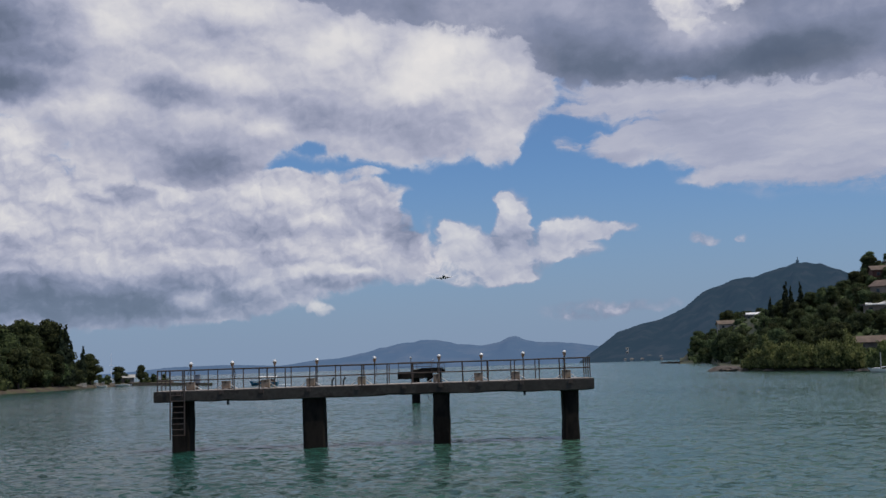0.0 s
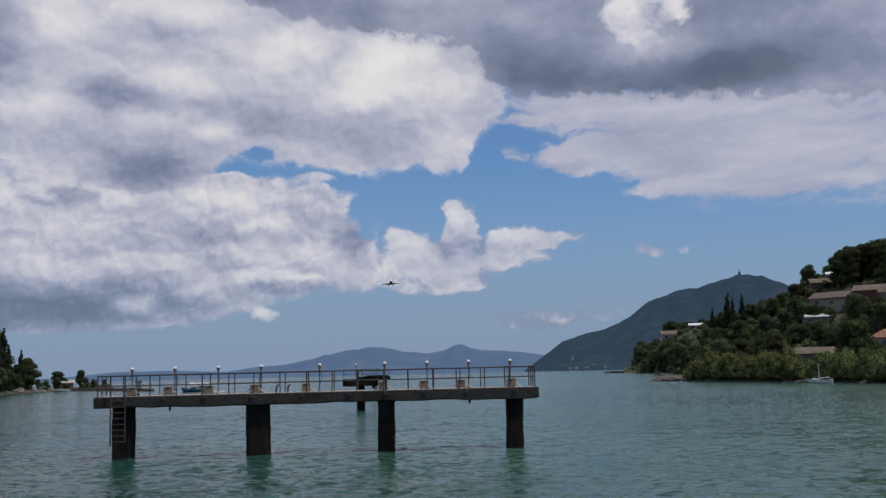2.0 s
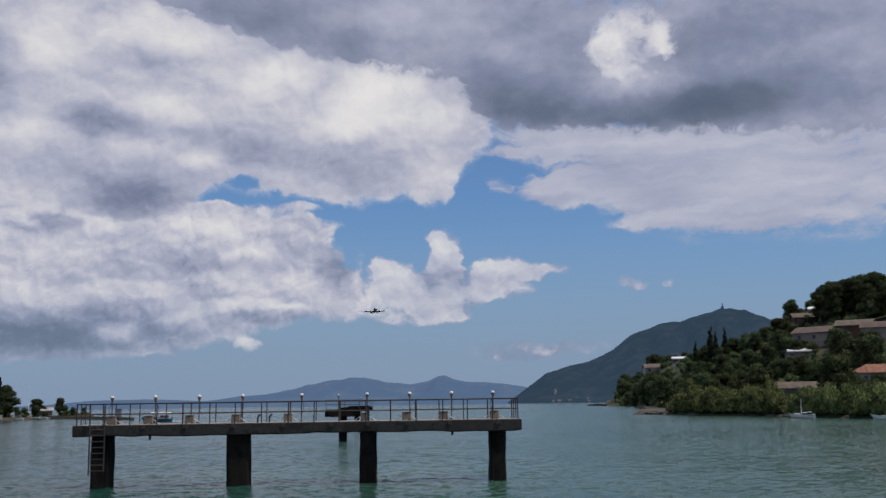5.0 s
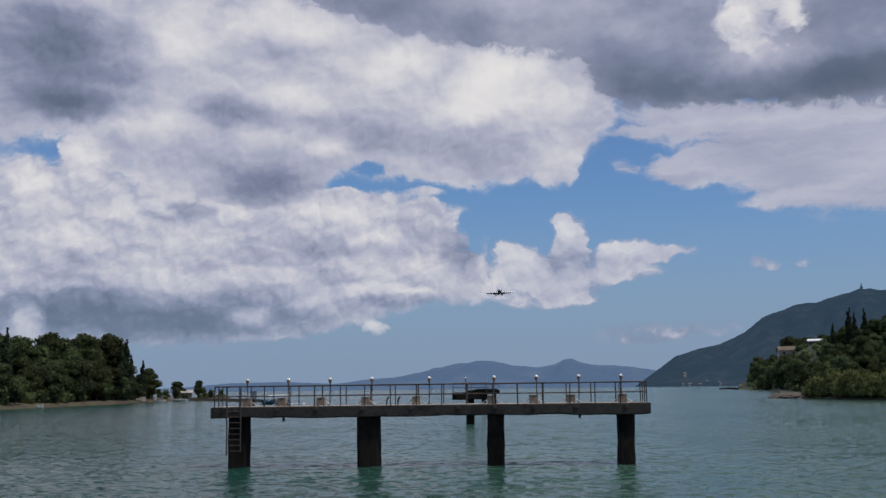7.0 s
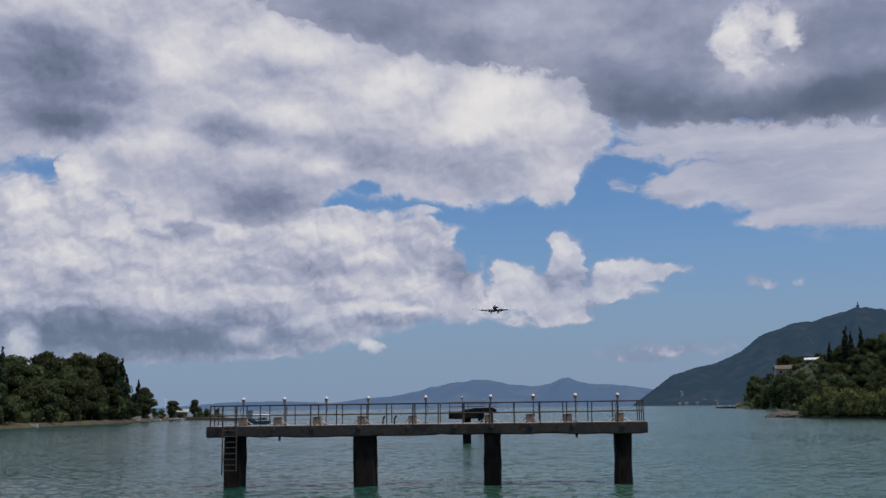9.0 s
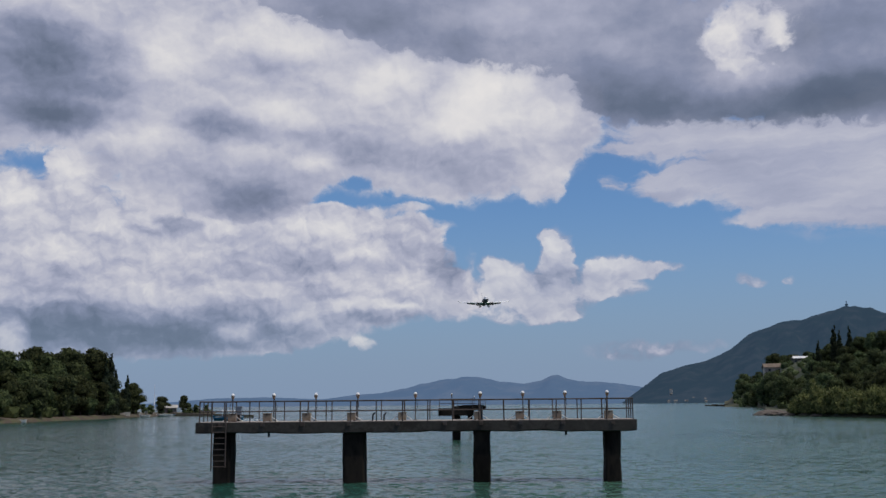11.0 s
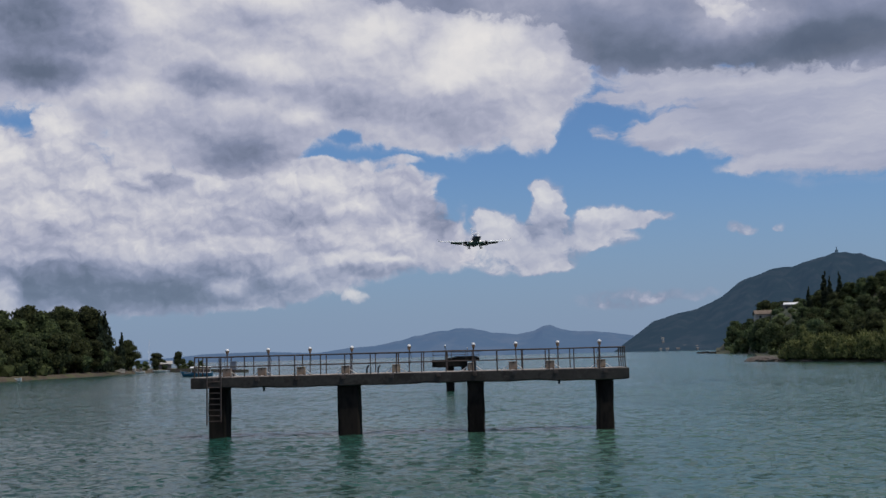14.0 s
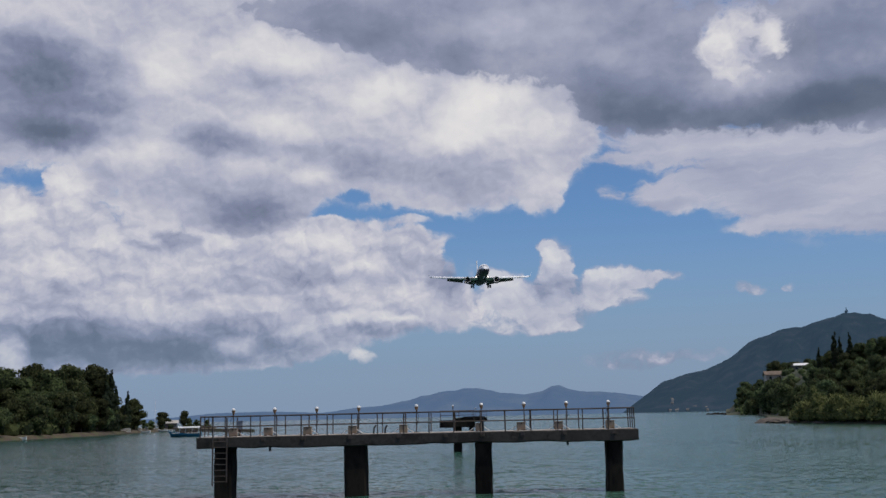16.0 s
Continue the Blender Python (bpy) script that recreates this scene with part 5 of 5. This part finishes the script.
        part("pylon", loft([[(ex - 0.14, y0, z0), (ex + 0.14, y0, z0), (ex + 0.14, y1, z0), (ex - 0.14, y1, z0)] for y0, y1, z0 in ((ey - 0.9, ey + 2.4, ez + 0.8), (ey + 0.6, ey + 3.0, ez + 1.45))]), PAINTD, eng)
        # tailplane
        rings = [airfoil(c, 0.09, sx * x, y, z) for x, y, z, c in ((0.5, 14.6, 1.15, 3.8), (3.5, 16.5, 1.5, 2.8), (7.15, 18.8, 1.92, 1.4))]
        part("tailplane", loft(rings), WINGMETAL, plane, smooth=True)
        # main gear
        gx, gy = sx * 2.86, 1.5
        gear = part("main_gear", rodded((gx, gy, -0.9), (gx, gy, -3.2), 0.14), WINGMETAL, plane, "lowered main landing gear")
        part("drag_brace", rodded((gx, gy, -2.2), (sx * 1.4, gy - 0.2, -1.2), 0.08), WINGMETAL, gear)
        part("axle", rodded((gx - 0.6, gy, -3.3), (gx + 0.6, gy, -3.3), 0.1), FLAPGREY, gear)
        for o in (-0.43, 0.43):
            part("wheel", rodded((gx + o - 0.18, gy, -3.3), (gx + o + 0.18, gy, -3.3), 0.55, n=18), BLACK, gear)
        part("gear_door", boxed(gx + sx * 0.25, gx + sx * 0.3, gy - 0.7, gy + 0.5, -2.4, -0.9), PAINTD, gear)
        # landing light in the wing root
        part("landing_light", ball(bmesh.new(), (sx * 2.0, -4.9, -0.9), 0.21, 12), LIGHTGLOW, plane, "lit landing light")
    rings = []
    for z, y, c in ((1.4, 11.2, 6.6), (2.2, 13.2, 5.4), (5.2, 16.2, 3.8), (8.9, 19.6, 2.2)):
        rings.append([(pz - z, py, z) for px, py, pz in airfoil(c, 0.09, 0, y, z)])
    part("tail_fin", loft(rings), PAINTW, plane, "white tail fin", smooth=True)
    gear = part("nose_gear", rodded((0, -13.6, -1.5), (0, -13.7, -3.1), 0.1), WINGMETAL, plane, "lowered nose landing gear")
    for o in (-0.2, 0.2):
        part("wheel", rodded((o - 0.1, -13.7, -3.15), (o + 0.1, -13.7, -3.15), 0.35, n=16), BLACK, gear)
    return plane


AIRLINER = make_airliner()


# ---- boats ----
def hull(length, beam, height, sheer, n=14):
    rings = []
    for i in range(n + 1):
        s = i / n
        w = beam * 0.5 * (math.sin(math.pi * min(1.0, 0.18 + s * 0.86)) ** 0.6) * (1 if s < 0.95 else 0.6)
        top = height + sheer * (2 * s - 1) ** 2 + sheer * 0.5 * (1 - s)
        x = length * (s - 0.5)
        rake = (1 - s) ** 3 * 0.5
        rings.append([(x - rake, -w, top), (x, -w * 0.86, top * 0.35), (x + rake * 0.4, 0, -0.35), (x, w * 0.86, top * 0.35), (x - rake, w, top)])
    return loft(rings)


def make_tour_boat():
    """Bow to -x."""
    b = thing("tour_boat", "small blue wooden tour boat with a white canopy under way", "boat")
    h = part("hull", hull(7.6, 2.5, 0.85, 0.35), HULLBLUE, b, "blue painted hull")
    part("gunwale", boxed(-3.3, 3.6, -1.2, 1.2, 0.85, 0.95, bevel=0.03), HULLWHITE, h, "pale gunwale and deck")
    for x in (-1.6, -0.1, 1.5, 3.1):
        for y in (-1.0, 1.0):
            part("canopy_post", rodded((x, y, 0.9), (x, y, 2.2), 0.045), HULLWHITE, b)
    part("canopy", loft([[(x, -1.3, 2.1), (x, -1.3, 2.25), (x, -0.6, 2.5), (x, 0.6, 2.5), (x, 1.3, 2.25), (x, 1.3, 2.1)] for x in (-1.9, 0.6, 3.4)]), HULLWHITE, b, "white canopy roof")
    cab = part("cabin", boxed(0.6, 2.7, -0.85, 0.85, 0.95, 1.65, bevel=0.05), WOOD, b)
    for x in (0.9, 1.6, 2.2):
        part("cabin_window", boxed(x, x + 0.4, -0.875, -0.85, 1.2, 1.55), PANE, cab)
    part("bench", boxed(-1.5, 0.4, -0.5, 0.5, 0.95, 1.3, bevel=0.03), WOOD, b)
    part("stem_post", rodded((-4.05, 0, 0.9), (-4.2, 0, 1.65), 0.06), HULLWHITE, b)
    rng = random.Random(2)
    bm = bmesh.new()
    for i in range(26):
        x = rng.uniform(3.6, 7.5)
        ball(bm, (x, rng.uniform(-0.5, 0.5) * (1 + (x - 3.6) * 0.3), 0.02), rng.uniform(0.08, 0.22), 6, 0.5)
    tagged(part("wake_foam", bm, FOAM, b, "white wake foam at the stern"), kind="stuff")
    return b


def make_moored_boat(x, y, turn, length, label, mast):
    b = thing("moored_boat", label, "boat", pose(x, y, 0, 0, 0, turn), "moored boats")
    h = part("hull", hull(length, length * 0.34, 0.6, 0.25), HULLWHITE, b)
    part("rubbing_strake", boxed(-length * 0.42, length * 0.45, -length * 0.13, length * 0.13, 0.56, 0.64, bevel=0.02), HULLBLUE, h, "blue rubbing strake and thwarts")
    if mast:
        part("mast", rodded((-0.3, 0, 0.5), (-0.25, 0, mast), 0.07, 0.04), HULLWHITE, b)
        part("furled_boom", rodded((-0.3, 0, 1.0), (1.6, 0, 1.15), 0.07), HULLWHITE, b)
        part("cuddy", boxed(-1.6, -0.5, -0.5, 0.5, 0.6, 0.95, bevel=0.08), HULLWHITE, b)
    return b


TOUR = make_tour_boat()
make_moored_boat(79.5, 192.0, -22.0, 4.3, "small white moored boat with a short mast", 3.7)
x, y = polar(26.2, 190)
make_moored_boat(x, y, -10.0, 2.6, "white dinghy moored by the reeds", 0)
for az, d, l in ((-17.2, 419, 5.5), (-16.9, 424, 5.0), (-18.2, 397, 3.5), (-24.2, 291, 2.6)):
    x, y = polar(az, d)
    make_moored_boat(x, y, 10.0, l, "white rowing boat drawn up at the bank", 0)


# ---- shore details ----
def boat_shed():
    x, y = polar(-17.05, 442)
    s = thing("boat_shed", "low grey boat shed with a pale roof on the spit", "shed", pose(x, y, 0.9, 0, 0, 17))
    part("wall", boxed(-3.4, 3.4, -2, 2, -0.5, 2.3), WALLGREY, s)
    part("roof", loft([[(sx, -2.5, 2.2), (sx, 0, 3.3), (sx, 2.5, 2.2), (sx, 2.5, 2.35), (sx, 0, 3.5), (sx, -2.5, 2.35)] for sx in (-3.9, 3.9)]), WALLPAINT, s, "pale sheet roof")
    part("door", boxed(-0.9, 0.9, -2.06, -1.99, 0, 2), FLAPGREY, s)


boat_shed()
for az, back, w in ((-19.2, 4, 3.2), (-18.5, 4, 1.1), (-18.15, 3, 0.9)):
    x, y = polar(az, west_shore(az) + back)
    k = thing("white_block", "low whitewashed block on the bank", "wall block", pose(x, y, 0.8, 0, 0, 15))
    part("body", boxed(-w / 2, w / 2, -0.4, 0.4, -0.3, 1.0, bevel=0.05), WALLPAINT, k)
    part("coping", boxed(-w / 2 - 0.06, w / 2 + 0.06, -0.46, 0.46, 1.0, 1.1, bevel=0.02), WHITEROOF, k)
x, y = polar(-17.75, 445)
yacht = thing("yacht_mast", "thin grey mast standing behind the trees", "mast", pose(x, y, 0.8))
part("pole", rodded((0, 0, -0.5), (0, 0, 12.5), 0.09, 0.05), WINGMETAL, yacht)
part("spreader", rodded((-0.8, 0, 7.5), (0.8, 0, 7.5), 0.04), WINGMETAL, yacht)
part("boom", rodded((0, 0, 1.6), (3.2, 0, 1.7), 0.06), WINGMETAL, yacht)


def spit():
    """The low mole that runs out from the point."""
    rings = []
    for i in range(16):
        az = -16.9 + 4.3 * i / 15
        d = 432 - 6 * i
        w = 3.2 + 0.5 * fbm(i, 1, 0, 3)
        x, y = polar(az, d)
        u, v = -math.sin(radians(az)), -math.cos(radians(az))
        t = 1.25 - 0.03 * i
        rings.append([(x + u * (w + 2), y + v * (w + 2), -0.4), (x + u * w, y + v * w, t), (x - u * w, y - v * w, t), (x - u * (w + 2), y - v * (w + 2), -0.4)])
    s = part("pavement", loft(rings), SOIL)
    tagged(s, "low stone mole running out from the wooded point", "mole", kind="structure")


spit()


def summit_mast():
    x, y = polar(18.78, 3890)
    z = 3890 * math.tan(radians(4.72))
    m = thing("summit_mast", "radio mast on the mountain summit", "mast", pose(x, y, z))
    # the mast shares the mountain's emitted haze
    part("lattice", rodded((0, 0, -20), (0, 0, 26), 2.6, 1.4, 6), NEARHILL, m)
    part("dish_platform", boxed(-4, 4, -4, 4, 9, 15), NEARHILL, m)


summit_mast()


def far_village():
    rng = random.Random(12)
    for i in range(10):
        az = rng.uniform(9.6, 12.4)
        s = rng.random() ** 4
        d = 3010 + 240 * s
        x, y = polar(az, d)
        w = rng.uniform(5, 8)
        h = thing("village_house", "tiny pale house on the far mountain foot", "house", pose(x, y, 2 + 48 * s, 0, 0, rng.uniform(-20, 20)), "far village")
        part("wall", boxed(-w / 2, w / 2, -4, 4, -8, 4), WALLPAINT, h)
        part("roof", loft([[(sx, -5, 3.8), (sx, 0, 6), (sx, 5, 3.8)] for sx in (-w / 2 - 1, w / 2 + 1)]), WALLGREY, h)


far_village()


# ---- what moves ----
def motions():
    plane_rows = []
    for t in (0, 2, 4, 5.5, 7, 8.5, 10.5, 12, 13, 14, 15, 16):
        x = float(np.interp(t, [0, 4, 8, 16], [-0.9, 0.4, -1.5, -1.5]))
        y = 1478.0 - 70.4 * t
        z = 3.7 + float(np.interp(t, PLANE_T, PLANE_Z)) * y / (1493.7 - 70.0 * t)
        bank = float(np.interp(t, [0, 7, 12, 16], [-3.2, -1.6, -0.6, 0.4]))
        plane_rows.append((t, pose(x, y, z, -1.4, bank, 4.4)))
    walk(AIRLINER, plane_rows)
    boat_rows = []
    for t, az, d in ((0, -9.85, 300), (5.5, -11.6, 288), (10.5, -13.7, 280), (16, -16.15, 272)):
        x, y = polar(az, d)
        boat_rows.append((t, pose(x, y, 0, 0, 0, 12)))
    walk(TOUR, boat_rows)


PLANE_T = [0, 3, 5.5, 7, 8, 10.5, 12, 13, 14, 15, 16]
PLANE_Z = [127.5, 112.4, 99.5, 91.3, 85.9, 72.2, 66.0, 61.1, 56.2, 52.0, 49.4]
motions()
